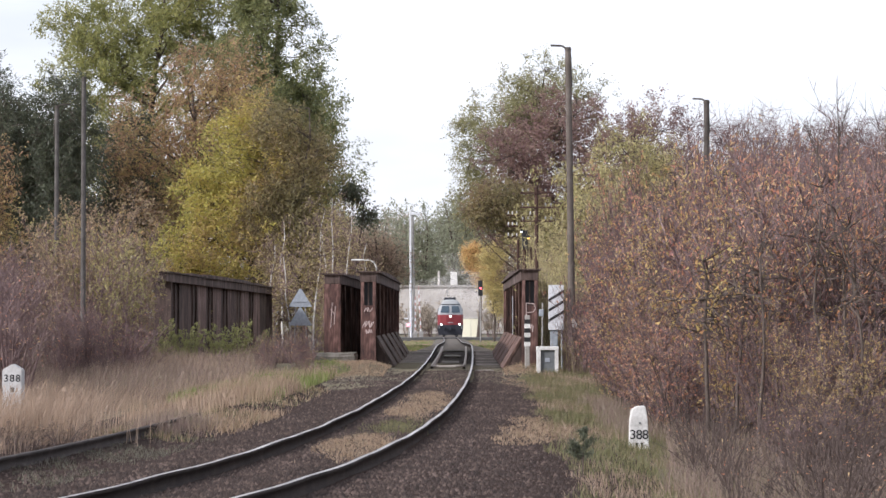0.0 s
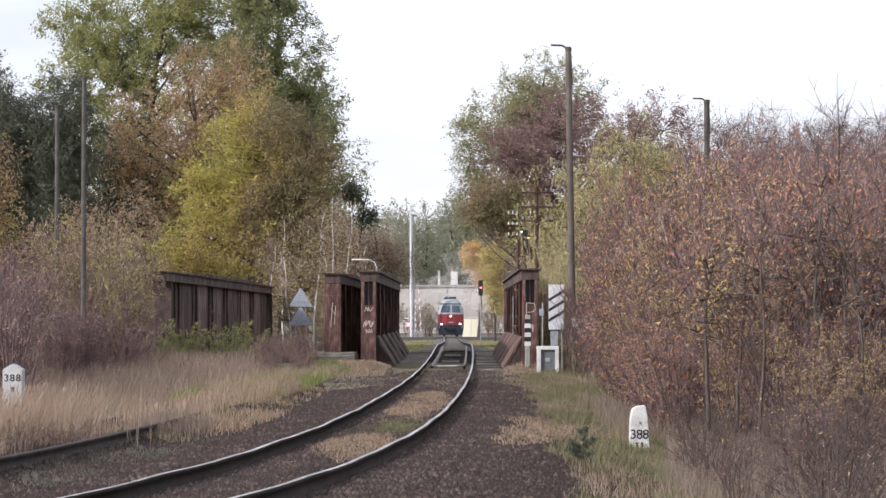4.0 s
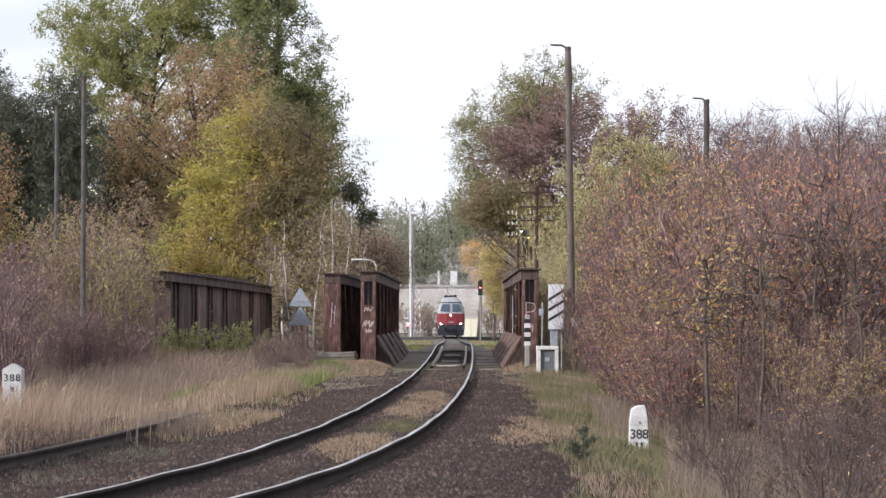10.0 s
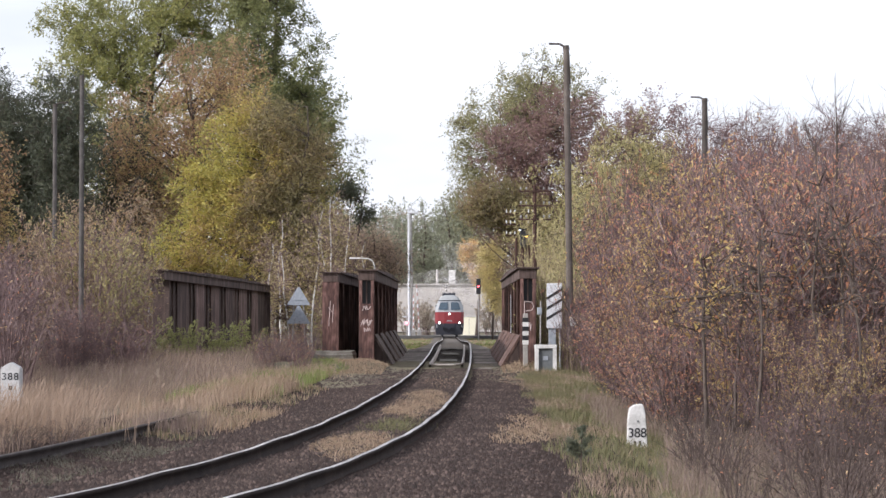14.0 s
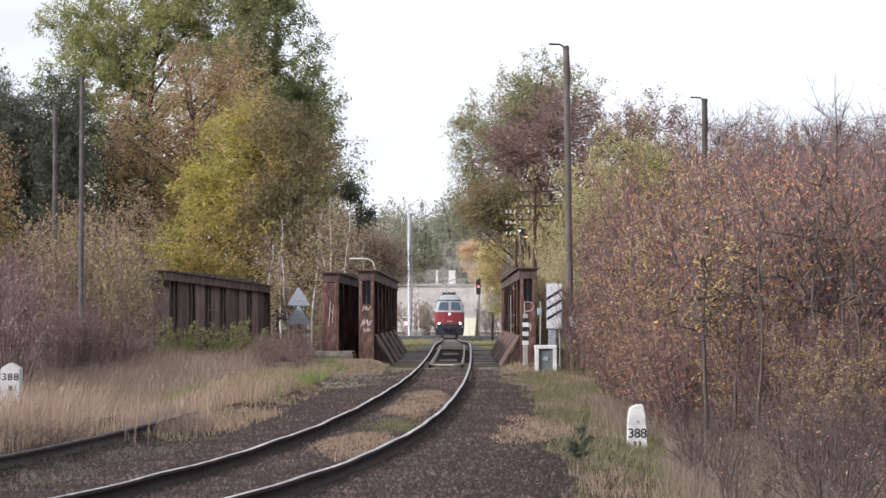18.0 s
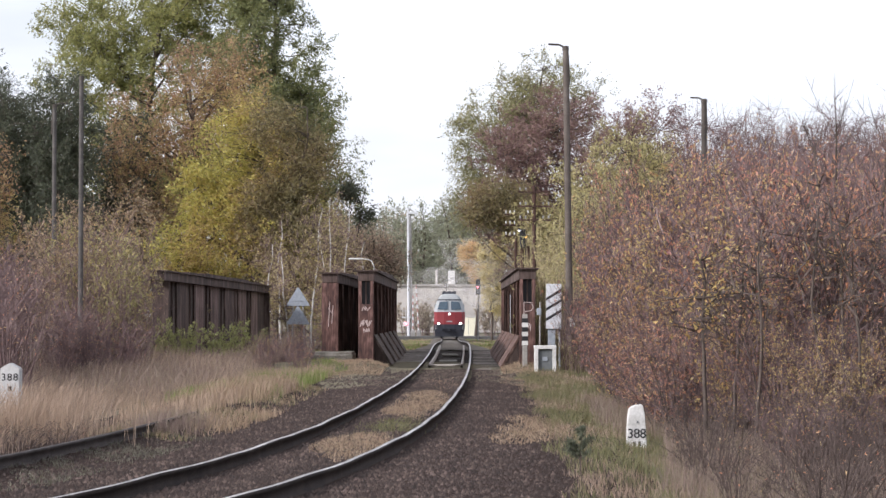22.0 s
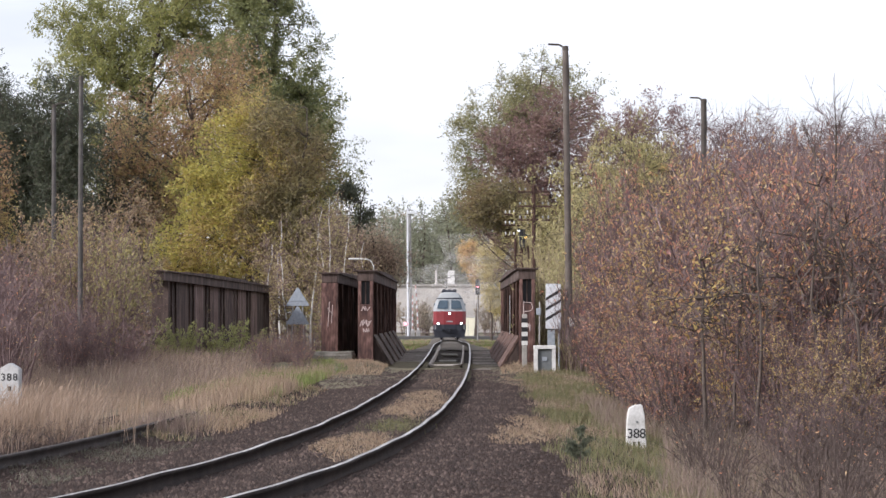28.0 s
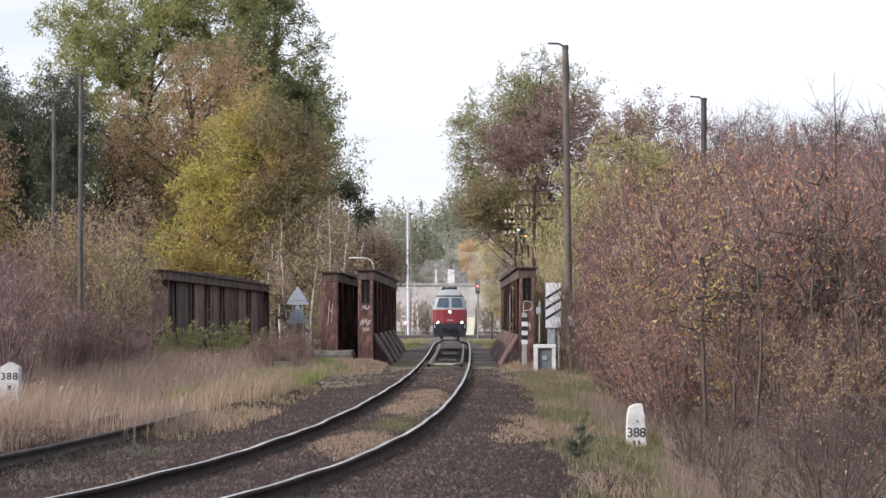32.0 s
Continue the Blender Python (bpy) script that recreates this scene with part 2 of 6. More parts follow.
# ---- the line and the lie of the land ----
def line_x(y):
    """Centre of the running track."""
    y = np.asarray(y, float)
    c = np.maximum(y, 18.0)
    x = 0.46114 + 0.00265 * (np.minimum(c, 225) - 80)
    for k, w in ((150, 0.0087), (80, 0.00537), (50, 0.38814), (36, 0.55796), (27, 3.50922)):
        x = x - w * np.maximum(0, k - c) ** 3 / 1e4
    return x - 0.5 * (c - y)


RAIL_Y = (-60, 60, 70, 80, 92, 103, 110, 122, 150, 190, 225, 290, 400, 6000)
RAIL_Z = (0, 0, 0.03, 0.09, 0.19, 0.31, 0.33, 0.26, 0.0, -0.36, -0.63, -0.79, -0.85, -1.0)


def rail_z(y):
    return np.interp(y, RAIL_Y, RAIL_Z) - 0.028


def heading(y):
    return math.atan2(float(line_x(y + 0.2) - line_x(y - 0.2)), 0.4)


def beside(y, off):
    """The point at off metres to the right of the track's centre, at y along it."""
    y = np.asarray(y, float)
    h = (line_x(y + 0.2) - line_x(y - 0.2)) / 0.4
    q = np.sqrt(1 + h * h)
    return line_x(y) + off / q, y - off * h / q


def wave(x, y, seed=0):
    return (np.sin(x * 0.9 + seed) * np.cos(y * 0.7 + 1.3 * seed) + 0.5 * np.sin(x * 2.3 + y * 1.7 + seed) + 0.3 * np.sin(x * 5.1 - y * 4.3)) / 1.8


def ground_z(x, y):
    x, y = np.asarray(x, float), np.asarray(y, float)
    d = np.abs(x - line_x(y))
    z = rail_z(y) - 0.36 + 0.06 * wave(x * 0.6, y * 0.5) - 0.12 * np.clip((d - 3) / 4, 0, 1)
    z = z + 0.24 * np.clip((y - 50) / 20, 0, 1) * np.clip((112 - y) / 8, 0, 1)
    z = z + 0.3 * np.exp(-((y - 75.5) / 3) ** 2) * np.clip((d - 1.5) / 0.7, 0, 1)
    # the stream bed under the bridge, which lies askew
    ditch = 96 - 0.75 * np.clip(x, -14, 14)
    z = z - 2.2 * np.clip(1.25 - np.abs(y - ditch) / 8, 0, 1)
    return z


def surf_z(x, y):
    """The ground, or the ballast where that lies higher."""
    o = x - line_x(y)
    b = rail_z(y) + np.interp(o, (-6.2, -5.0, -3.3, -2.6, -2.2, -1.6, -0.8, 0, 0.8, 1.6, 2.3, 3.5, 4.6), (-0.5, -0.16, -0.11, -0.2, -0.2, -0.165, -0.15, -0.13, -0.15, -0.165, -0.2, -0.25, -0.55))
    return np.where((np.asarray(y) < 79) & (np.abs(o) < 6.2), np.maximum(ground_z(x, y), b), ground_z(x, y))


def build_ground():
    ys = np.concatenate([np.arange(-40, 14, 3.0), np.arange(14, 130, 0.6), np.arange(130, 330, 4.0), np.geomspace(335, 4500, 26)])
    u = np.linspace(-1, 1, 121)
    xs = np.sign(u) * (18 * np.abs(u) + 3000 * np.abs(u) ** 9)
    X, Y = np.meshgrid(xs, ys)
    V = np.stack([X, Y, ground_z(X, Y)], -1).reshape(-1, 3)
    nx, ny = len(xs), len(ys)
    i = (np.arange(ny - 1)[:, None] * nx + np.arange(nx - 1)[None]).ravel()
    F = np.stack([i, i + 1, i + nx + 1, i + nx], 1)
    tagged(from_arrays("ground", V, F, M_GROUND, smooth=True), "dry grassy soil of a railway embankment", "ground", kind="structure")


def sweep(name, profile, y0, y1, step, material, parent=None, offset=0.0, zoff=0.0, smooth=False, jitter=0.0, follow=beside, sag=0.0):
    """A profile of (off, z) carried along the track."""
    ys = np.arange(y0, y1 + 0.01, step)
    dips = sag * (np.sin(ys * 0.83 + 9 * offset) + 0.7 * np.sin(ys * 1.9 + 4 * offset) + 0.5 * wave(ys * 1.3, ys * 0.2, 5))
    P = np.array(profile, float)
    k = len(P)
    V = np.zeros((len(ys), k, 3))
    for j in range(k):
        jit = jitter * wave(ys * 3.1, ys * 1.7 + j * 3, j)
        x, y = follow(ys, P[j, 0] + offset + jit)
        V[:, j] = np.stack([x, y, rail_z(ys) + P[j, 1] + zoff + dips], 1)
    i = (np.arange(len(ys) - 1)[:, None] * k + np.arange(k - 1)[None]).ravel()
    F = np.stack([i, i + 1, i + k + 1, i + k], 1)
    return from_arrays(name, V.reshape(-1, 3), F, material, parent, smooth=smooth)


RAIL_PROFILE = [(-0.062, -0.172), (-0.062, -0.158), (-0.012, -0.14), (-0.01, -0.045), (-0.036, -0.036), (-0.036, -0.004), (-0.03, 0),
                (0.03, 0), (0.036, -0.004), (0.036, -0.036), (0.01, -0.045), (0.012, -0.14), (0.062, -0.158), (0.062, -0.172)]


def ground_material():
    m, n, l, b = nodes_of("grassy_ground")
    co, a, f = n.new("ShaderNodeTexCoord"), n.new("ShaderNodeTexNoise"), n.new("ShaderNodeTexNoise")
    for x, sc in ((a, 0.35), (f, 6.0)):
        x.inputs["Scale"].default_value, x.inputs["Detail"].default_value = sc, 6.0
        l.new(co.outputs["Object"], x.inputs["Vector"])
    mix = n.new("ShaderNodeMixRGB")
    mix.inputs[0].default_value = 0.35
    l.new(a.outputs["Fac"], mix.inputs[1])
    l.new(f.outputs["Fac"], mix.inputs[2])
    r = ramp_node(n, [(0.3, (0.05, 0.042, 0.032)), (0.45, (0.09, 0.078, 0.045)), (0.55, (0.14, 0.115, 0.07)), (0.7, (0.1, 0.11, 0.045))])
    l.new(mix.outputs["Color"], r.inputs["Fac"])
    l.new(r.outputs["Color"], b.inputs["Base Color"])
    b.inputs["Roughness"].default_value = 1.0
    bp = n.new("ShaderNodeBump")
    bp.inputs["Strength"].default_value, bp.inputs["Distance"].default_value = 0.4, 0.03
    l.new(f.outputs["Fac"], bp.inputs["Height"])
    l.new(bp.outputs["Normal"], b.inputs["Normal"])
    return m


M_GROUND = ground_material()
build_ground()
bed = tagged(sweep("ballast_bed", [(-6.2, -0.5), (-5.0, -0.16), (-3.3, -0.11), (-2.6, -0.2), (-2.2, -0.2), (-1.6, -0.165), (-0.8, -0.15), (0, -0.13), (0.8, -0.15), (1.6, -0.165),
             (2.3, -0.2), (3.5, -0.25), (4.6, -0.55)], 4, 79, 0.5, M_BALLAST, jitter=0.06, smooth=True),
             "dark brown crushed stone ballast under the rails", "ballast", kind="structure")
tagged(sweep("ballast_bed", [(-2.4, -0.5), (-1.5, -0.2), (0, -0.12), (1.5, -0.2), (2.4, -0.5)], 104, 420, 2.0, M_DIRT, smooth=True),
              "dark ballast beyond the bridge", "ballast", kind="structure")
track = thing("railway_track", 0, 0, 0, "single track of worn steel rails curving from the bridge", "railway track", kind="structure")
for off in (-0.7535, 0.7535):
    ra = sweep("rail", RAIL_PROFILE, 4, 420, 0.5, M_RAIL, track, off, sag=0.006)
    sweep("rail_head", [(-0.027, 0.002), (0, 0.004), (0.027, 0.002)], 4, 420, 0.5, M_RAILTOP, ra, off, sag=0.006).parent = ra

leaf = thing("fallen_leaf", -1.2, 27.0, float(rail_z(27)) - 0.07, "curled orange-brown dead leaf lying by the rail", "leaf")
bm = bmesh.new()
_v = [bm.verts.new(p) for p in ((-0.05, 0, 0.0), (-0.01, -0.035, 0.03), (0.055, 0.0, 0.04), (0.0, 0.035, 0.05), (0.0, 0.0, 0.015))]
for i, j in ((0, 1), (1, 2), (2, 3), (3, 0)):
    bm.faces.new((_v[i], _v[j], _v[4]))
part("blade", bm, plain("dead_leaf", (0.34, 0.12, 0.06), 0.7), leaf)

road = thing("road", 0, 287, 0, "grey asphalt road over the level crossing", "road", kind="structure")
_z = float(rail_z(287))
part("surface", boxed(-60, 60, -3.2, 3.2, _z - 0.5, _z + 0.006), M_ASPHALT, road)


def old_beside(y, off):
    return beside(y, off - 3.95)


old = thing("disused_track", 0, 0, 0, "overgrown disused rails in tall dry grass", "railway track", kind="structure")
sweep("rail", RAIL_PROFILE, 10, 41.5, 0.5, M_OLDRAIL, old, 0.7535, zoff=0.02, follow=old_beside)


# ---- the plate girder bridge ----
GIRDER_TOP = 2.95


def girder(x, y, length, turn, inner, top, label, hole=True, knees=True, end=None, steel=None, dip=0.0, flat=0.11, web=None, ahead=0.0, cover=0.6, knee=None, proud=0.2):
    """A riveted plate girder; its length runs along y, its inner face looks to the side given."""
    g = thing("bridge_girder", x, y, 0, label, "bridge girder", "girders of the railway bridge", turn)
    g.matrix_basis = pose(x, y, 0, dip, 0, turn)
    end, steel, web = end or M_RUSTRED, steel or M_RUST, web or M_PATCH
    bot = -0.45
    part("web", boxed(-0.02, 0.02, 0.1, length - 0.1, bot, top - 0.1), web, g)
    bm = boxed(-0.25, 0.25, -ahead, length, top - 0.34, top - 0.04, 0.01)
    part("top_chord", bm, M_SOOT, g, "sooty riveted top chord")
    panels = 7
    step = length / panels
    for a, b, h in ((-0.08 - ahead, length + 0.06, 0.04), (step, length - step, 0.085), (2 * step, length - 2 * step, 0.13)):
        part("cover_plate", boxed(-0.33, 0.33, a, b, top - 0.04 + h - 0.045, top - 0.04 + h - 0.003), M_SOOT, g)
    if ahead:
        part("bracket_plate", prism([(-0.2, top - 0.34), (-0.2, top - 0.72), (0.16, top - 0.72), (0.2, top - 0.34)], -ahead + 0.1, -ahead + 0.14), M_SOOT, g, "end plate under the chord")
    part("bottom_flange", boxed(-0.26, 0.26, 0, length, bot - 0.04, bot), M_SOOT, g)
    for e in (0.0, length - 0.12):
        if hole:
            bm = boxed(-0.23, 0.23, e, e + 0.12, bot, top - 1.05, 0.008)
            box(bm, -0.23, -0.13, e, e + 0.12, top - 1.05, top - 0.34)
            box(bm, 0.13, 0.23, e, e + 0.12, top - 1.05, top - 0.34)
        else:
            bm = boxed(-0.27, 0.27, e, e + 0.12, bot, top - 0.72, 0.008)
            box(bm, -0.27, 0.27, e + 0.02, e + 0.12, top - 0.72, top - 0.34)
        part("end_post", bm, end, g)
        if hole:
            # Black plate stands in for the shade inside the end hollow.
            part("recess", boxed(-0.128, 0.128, e + 0.13, e + 0.15, top - 1.06, top - 0.342), M_BLACK, g, "black plate painting the shade of the girder's end hollow")
    for i in range(1, panels):
        yy = i * step
        bm = boxed(min(0, inner * proud), max(0, inner * proud), yy - 0.015, yy + 0.015, bot, top - 0.34)
        xa, xb = sorted((inner * proud, inner * (proud + 0.03)))
        box(bm, xa, xb, yy - flat, yy + flat, bot, top - 0.34)
        part("stiffener", bm, steel, g)
        for q in (0.25, 0.5, 0.75):
            y2 = yy - step * q
            xa, xb = sorted((0, inner * 0.09))
            part("rib", boxed(xa, xb, y2 - 0.04, y2 + 0.04, bot, top - 0.34), web, g)
    # sloping knee braces between girder and deck
    for i in range(5) if knees else ():
        pitch = (length - 2.0) / 5
        y3 = 0.9 + i * pitch
        # Dark plate paints the shade in the open triangle below each brace.
        part("knee_shade_fill", prism([(inner * 0.22, 0.84), (inner * 0.66, 0.06), (inner * 0.22, 0.06)], y3 + 0.02, y3 + 0.06), M_SOOT, g)
        part("knee_plate", prism([(inner * 0.22, 0.96), (inner * 0.78, 0.04), (inner * 0.69, 0.04), (inner * 0.22, 0.86)], y3, y3 + pitch * cover), knee or M_KNEE, g, "sloping worn steel plate")
    return g


GL = girder(-2.28, 77.6, 27.5, -0.5, 1, GIRDER_TOP, "rusty plate girder with sloping knee braces and scrawled end plate")
GR = girder(2.52, 73.8, 30.0, -0.35, -1, GIRDER_TOP, "rusty plate girder with knee braces beside a striped marker post", cover=0.86, knee=M_RUST)
G2R = girder(-3.56, 81.8, 28.0, -0.6, 1, 2.95, "reddish plate girder of the disused bridge on a concrete bearing", hole=False, knees=False)
# Wide paler flats over a darker web paint lit panels and shadow gaps.
girder(-9.35, 84.9, 30.0, -2.6, 1, 3.06, "dark sooty plate girder of the disused bridge behind weeds", hole=False, end=M_SOOT, steel=M_PATCH, knees=False, dip=-0.3, flat=1.25, web=M_SOOT, ahead=0.9, proud=0.06)
# White plate stands in for a bright streak of light on the web.
part("gap_light_strip", boxed(-0.245, -0.232, 12.1, 12.32, 0.95, 2.25), M_BOARD, GR, "white strip painting a streak of light between two stiffeners")

ab = thing("bridge_abutment", -3.6, 80.9, 0, "weathered low concrete bearing block under the girder end", "abutment", kind="structure")
bm = boxed(-0.95, 0.85, -0.5, 1.2, -0.9, 0.34, 0.04)
bmesh.ops.subdivide_edges(bm, edges=list(bm.edges), cuts=5, use_grid_fill=True)
for v in bm.verts:
    v.co += Vector((1, 1, 0.7)) * 0.09 * noise.noise(v.co * 2.3 + Vector((3, 1, 0)))
part("block", bm, M_MOSSY, ab)
# Added slab stands for the block's lit top, in the same concrete.
bm = boxed(-0.9, 0.8, -0.42, 1.1, 0.3, 0.4, 0.03)
bmesh.ops.subdivide_edges(bm, edges=list(bm.edges), cuts=5, use_grid_fill=True)
for v in bm.verts:
    v.co += Vector((1, 1, 0.5)) * 0.09 * noise.noise(v.co * 6.1)
part("lit_top_slab", bm, M_MOSSY, ab, "rough slab added to stand for the block's lit top")


def build_deck():
    d = thing("bridge_deck", 0, 0, 0, "grey weathered timber decking beside the rails", "bridge deck", kind="structure")
    for side in (-1, 1):
        for i in range(100):
            y = 76.5 + i * 0.28
            cx = float(line_x(y)) + side * 1.32 + 0.03 * math.sin(i * 4.1)
            z = float(rail_z(y)) - 0.2 + 0.022 * math.sin(i * 2.7)
            part("plank", boxed(cx - 0.48, cx + 0.48, y, y + 0.22, z, z + 0.05), M_PLANK, d)
    for i in range(48):
        y = 77.0 + i * 0.58
        cx, z = float(line_x(y)), float(rail_z(y)) - 0.36
        part("sleeper", boxed(cx - 1.3, cx + 1.3, y, y + 0.24, z, z + 0.18), M_POLE, d)
    return d


build_deck()
guard = thing("guard_rails", 0, 0, 0, "pale worn guard rails joined across between the running rails", "guard rail", kind="structure")
for off in (-0.5, 0.5):
    sweep("rail", [(-0.04, -0.14), (-0.03, 0.0), (0.03, 0.0), (0.04, -0.14)], 79.4, 108, 0.5, M_GUARD, guard, off)
_gx = float(line_x(79.0))
part("cross_rail", pipe([(_gx - 0.5, 79.5, rail_z(79) - 0.03), (_gx - 0.45, 78.9, rail_z(79) - 0.03), (_gx - 0.25, 78.5, rail_z(79) - 0.035), (_gx + 0.25, 78.5, rail_z(79) - 0.035), (_gx + 0.45, 78.9, rail_z(79) - 0.03), (_gx + 0.5, 79.5, rail_z(79) - 0.03)], 0.03), M_GUARD, guard)
for _y in (86.0, 95.0):
    _gx = float(line_x(_y))
    part("tread_plate", boxed(_gx - 0.3, _gx + 0.3, _y, _y + 3.6, rail_z(_y) - 0.15, rail_z(_y) - 0.11), M_MOSSY, guard, "grey tread plate")


# ---- trees and shrubs ----
def bezier(p0, p1, p2, k):
    t = np.linspace(0, 1, k)[None, :, None]
    return (1 - t) ** 2 * p0[:, None] + 2 * t * (1 - t) * p1[:, None] + t * t * p2[:, None]


def tubes(name, paths, radii, n, material, parent):
    """Round stems along paths (B, k, 3) with radii (B, k)."""
    B, k, _ = paths.shape
    tan = np.gradient(paths, axis=1)
    tan /= np.linalg.norm(tan, axis=2, keepdims=True) + 1e-9
    ref = np.where(np.abs(tan[..., 2:3]) > 0.9, np.array([1.0, 0, 0]), np.array([0, 0, 1.0]))
    a = np.cross(tan, ref)
    a /= np.linalg.norm(a, axis=2, keepdims=True) + 1e-9
    b = np.cross(tan, a)
    ang = np.arange(n) * 2 * np.pi / n
    V = paths[:, :, None] + radii[:, :, None, None] * (a[:, :, None] * np.cos(ang)[None, None, :, None] + b[:, :, None] * np.sin(ang)[None, None, :, None])
    base = (np.arange(B)[:, None, None] * k + np.arange(k - 1)[None, :, None]) * n
    j = np.arange(n)[None, None]
    j2 = (j + 1) % n
    F = np.stack([base + j, base + j2, base + n + j2, base + n + j], -1).reshape(-1, 4)
    return from_arrays(name, V.reshape(-1, 3), F, material, parent, smooth=True)


def ribbons(name, a, b, width, rng, material, parent):
    """Fine twigs: one slim tapered blade from each a to its b."""
    d = b - a
    e = np.cross(d, rng.normal(size=d.shape))
    e *= width / 2 / (np.linalg.norm(e, axis=1, keepdims=True) + 1e-9)
    V = np.stack([a - e, a + e, b + e * 0.35, b - e * 0.35], 1).reshape(-1, 3)
    return tagged(from_arrays(name, V, np.arange(len(V)).reshape(-1, 4), material, parent), kind="stuff")


def leaf_mesh(name, rng, centres, size, material, parent, narrow=0.55, droop=0.0, label="", slim=False):
    """One small blade at each centre: kite-shaped, or a slim triangle."""
    n = len(centres)
    d = rng.normal(size=(n, 3))
    d[:, 2] -= droop
    d /= np.linalg.norm(d, axis=1, keepdims=True)
    e = np.cross(d, rng.normal(size=(n, 3)))
    e /= np.linalg.norm(e, axis=1, keepdims=True) + 1e-9
    s = (size * rng.uniform(0.6, 1.35, n))[:, None]
    if slim:
        V = np.stack([centres - d * s * 0.5 - e * s * narrow * 0.4, centres - d * s * 0.3 + e * s * narrow * 0.5, centres + d * s * 0.55], 1)
    else:
        V = np.stack([centres - d * s * 0.5, centres + e * s * narrow * 0.5, centres + d * s * 0.5, centres - e * s * narrow * 0.5], 1)
    k = V.shape[1]
    return from_arrays(name, V.reshape(-1, 3), np.arange(n * k).reshape(n, k), material, parent, label)


def tree(label, x, y, lobes, material, seed, clusters=300, per=40, leaf=0.2, spread=0.55, trunk_r=0.2, bark=None, top=None, limbs=14,
         z=None, name="tree", droop=0.0, shell=0.45, low=0.2, category="tree", group="", narrow=0.5, sprig=0.022):
    """A tree: tapered trunk, limbs that reach into the lobes of its crown, and leaves round the twig ends. lobes: dx, dy, z, rx, ry, rz."""
    rng = np.random.default_rng(seed)
    per, leaf = int(per * 1.05), leaf * 0.98
    bark = bark or M_BARK
    z = float(ground_z(x, y)) - 0.1 if z is None else z
    e = thing(name, x, y, z, label, category, group)
    L = np.array(lobes, float)
    L[:, 2] -= z
    top = (L[:, 2] + L[:, 5] * 0.7).max() if top is None else top - z
    # trunk
    k = 9
    tz = np.linspace(0, top, k)
    bend = np.cumsum(rng.normal(size=(k, 2)) * 0.018 * top, axis=0) * np.linspace(0, 1, k)[:, None]
    tr = np.concatenate([bend, tz[:, None]], 1)
    rad = trunk_r * (1 - 0.9 * np.linspace(0, 1, k)) + 0.01
    rad[0] *= 1.3
    tubes("trunk", tr[None], rad[None], 8, bark, e)
    bark = M_TWIG if bark is M_BIRCH else bark
    vol = (L[:, 3] * L[:, 4] * L[:, 5]) ** 0.75
    pick = rng.choice(len(L), clusters, p=vol / vol.sum())
    u = rng.normal(size=(clusters, 3))
    u /= np.linalg.norm(u, axis=1, keepdims=True)
    r = rng.uniform(0, 1, clusters) ** shell
    C = L[pick, :3] + u * r[:, None] * L[pick, 3:] * (1 + 0.1 * rng.normal(size=(clusters, 1)))
    C[:, 2] = np.maximum(C[:, 2], 0.3)
    # limbs
    nl = limbs
    T = C[rng.choice(clusters, nl, replace=False)]
    hor = np.hypot(T[:, 0], T[:, 1])
    az = np.clip(T[:, 2] - hor * rng.uniform(0.5, 1.1, nl), top * low * 0.6, top * 0.9)
    A = np.stack([np.interp(az, tz, tr[:, 0]), np.interp(az, tz, tr[:, 1]), az], 1)
    mid = (A + T) / 2 + np.stack([np.zeros(nl), np.zeros(nl), -0.12 * hor], 1) + rng.normal(size=(nl, 3)) * 0.2
    limb = bezier(A, mid, T, 7)
    lr = np.linspace(1, 0.12, 7)[None] * (trunk_r * 0.42 * (1 - 0.6 * az / top))[:, None]
    nodes = np.concatenate([limb.reshape(-1, 3), tr[3:]])
    nr = np.concatenate([lr.ravel(), rad[3:]])
    dist = np.linalg.norm(C[:, None] - nodes[None], axis=2) + 0.8 * np.maximum(0, nodes[None, :, 2] - C[:, None, 2])
    near = dist.argmin(1)
    P0 = nodes[near]
    mid = (P0 + C) / 2 + rng.normal(size=(clusters, 3)) * 0.12 * np.linalg.norm(C - P0, axis=1, keepdims=True)
    twig = bezier(P0, mid, C, 4)
    wr = np.linspace(1, 0.3, 4)[None] * np.minimum(nr[near] * 0.7, 0.035)[:, None]
    lo = tagged(tubes("limb_work", limb, lr, 6, bark, e), kind="stuff")
    tagged(tubes("twig_work", twig, wr, 3, bark, lo), kind="stuff")
    # each twig end splits into leafy sprigs
    q = 7
    way = C - P0
    way /= np.linalg.norm(way, axis=1, keepdims=True) + 1e-6
    d = rng.normal(size=(clusters * q, 3)) * 0.75 + np.repeat(way, q, 0) * 0.55
    d[:, 2] += 0.15 - 0.3 * droop
    d /= np.linalg.norm(d, axis=1, keepdims=True) + 1e-6
    b0 = twig[np.repeat(np.arange(clusters), q), rng.integers(2, 4, clusters * q)]
    ln = (spread * 2.3 * rng.uniform(0.5, 1.25, clusters * q))[:, None]
    b1 = b0 + d * ln
    ribbons("sprig_work", b0, b1, sprig, rng, bark, lo)
    per = max(1, per // q)
    u = rng.uniform(0.12, 1.02, (clusters * q * per, 1))
    cc = np.repeat(b0, per, 0) * (1 - u) + np.repeat(b1, per, 0) * u + np.clip(rng.normal(size=(len(u), 3)), -1.6, 1.6) * (0.05 + 0.2 * spread)
    tagged(leaf_mesh("crown", rng, cc, leaf, material, e, narrow * 1.1, droop, slim=True), kind="stuff")
    return e


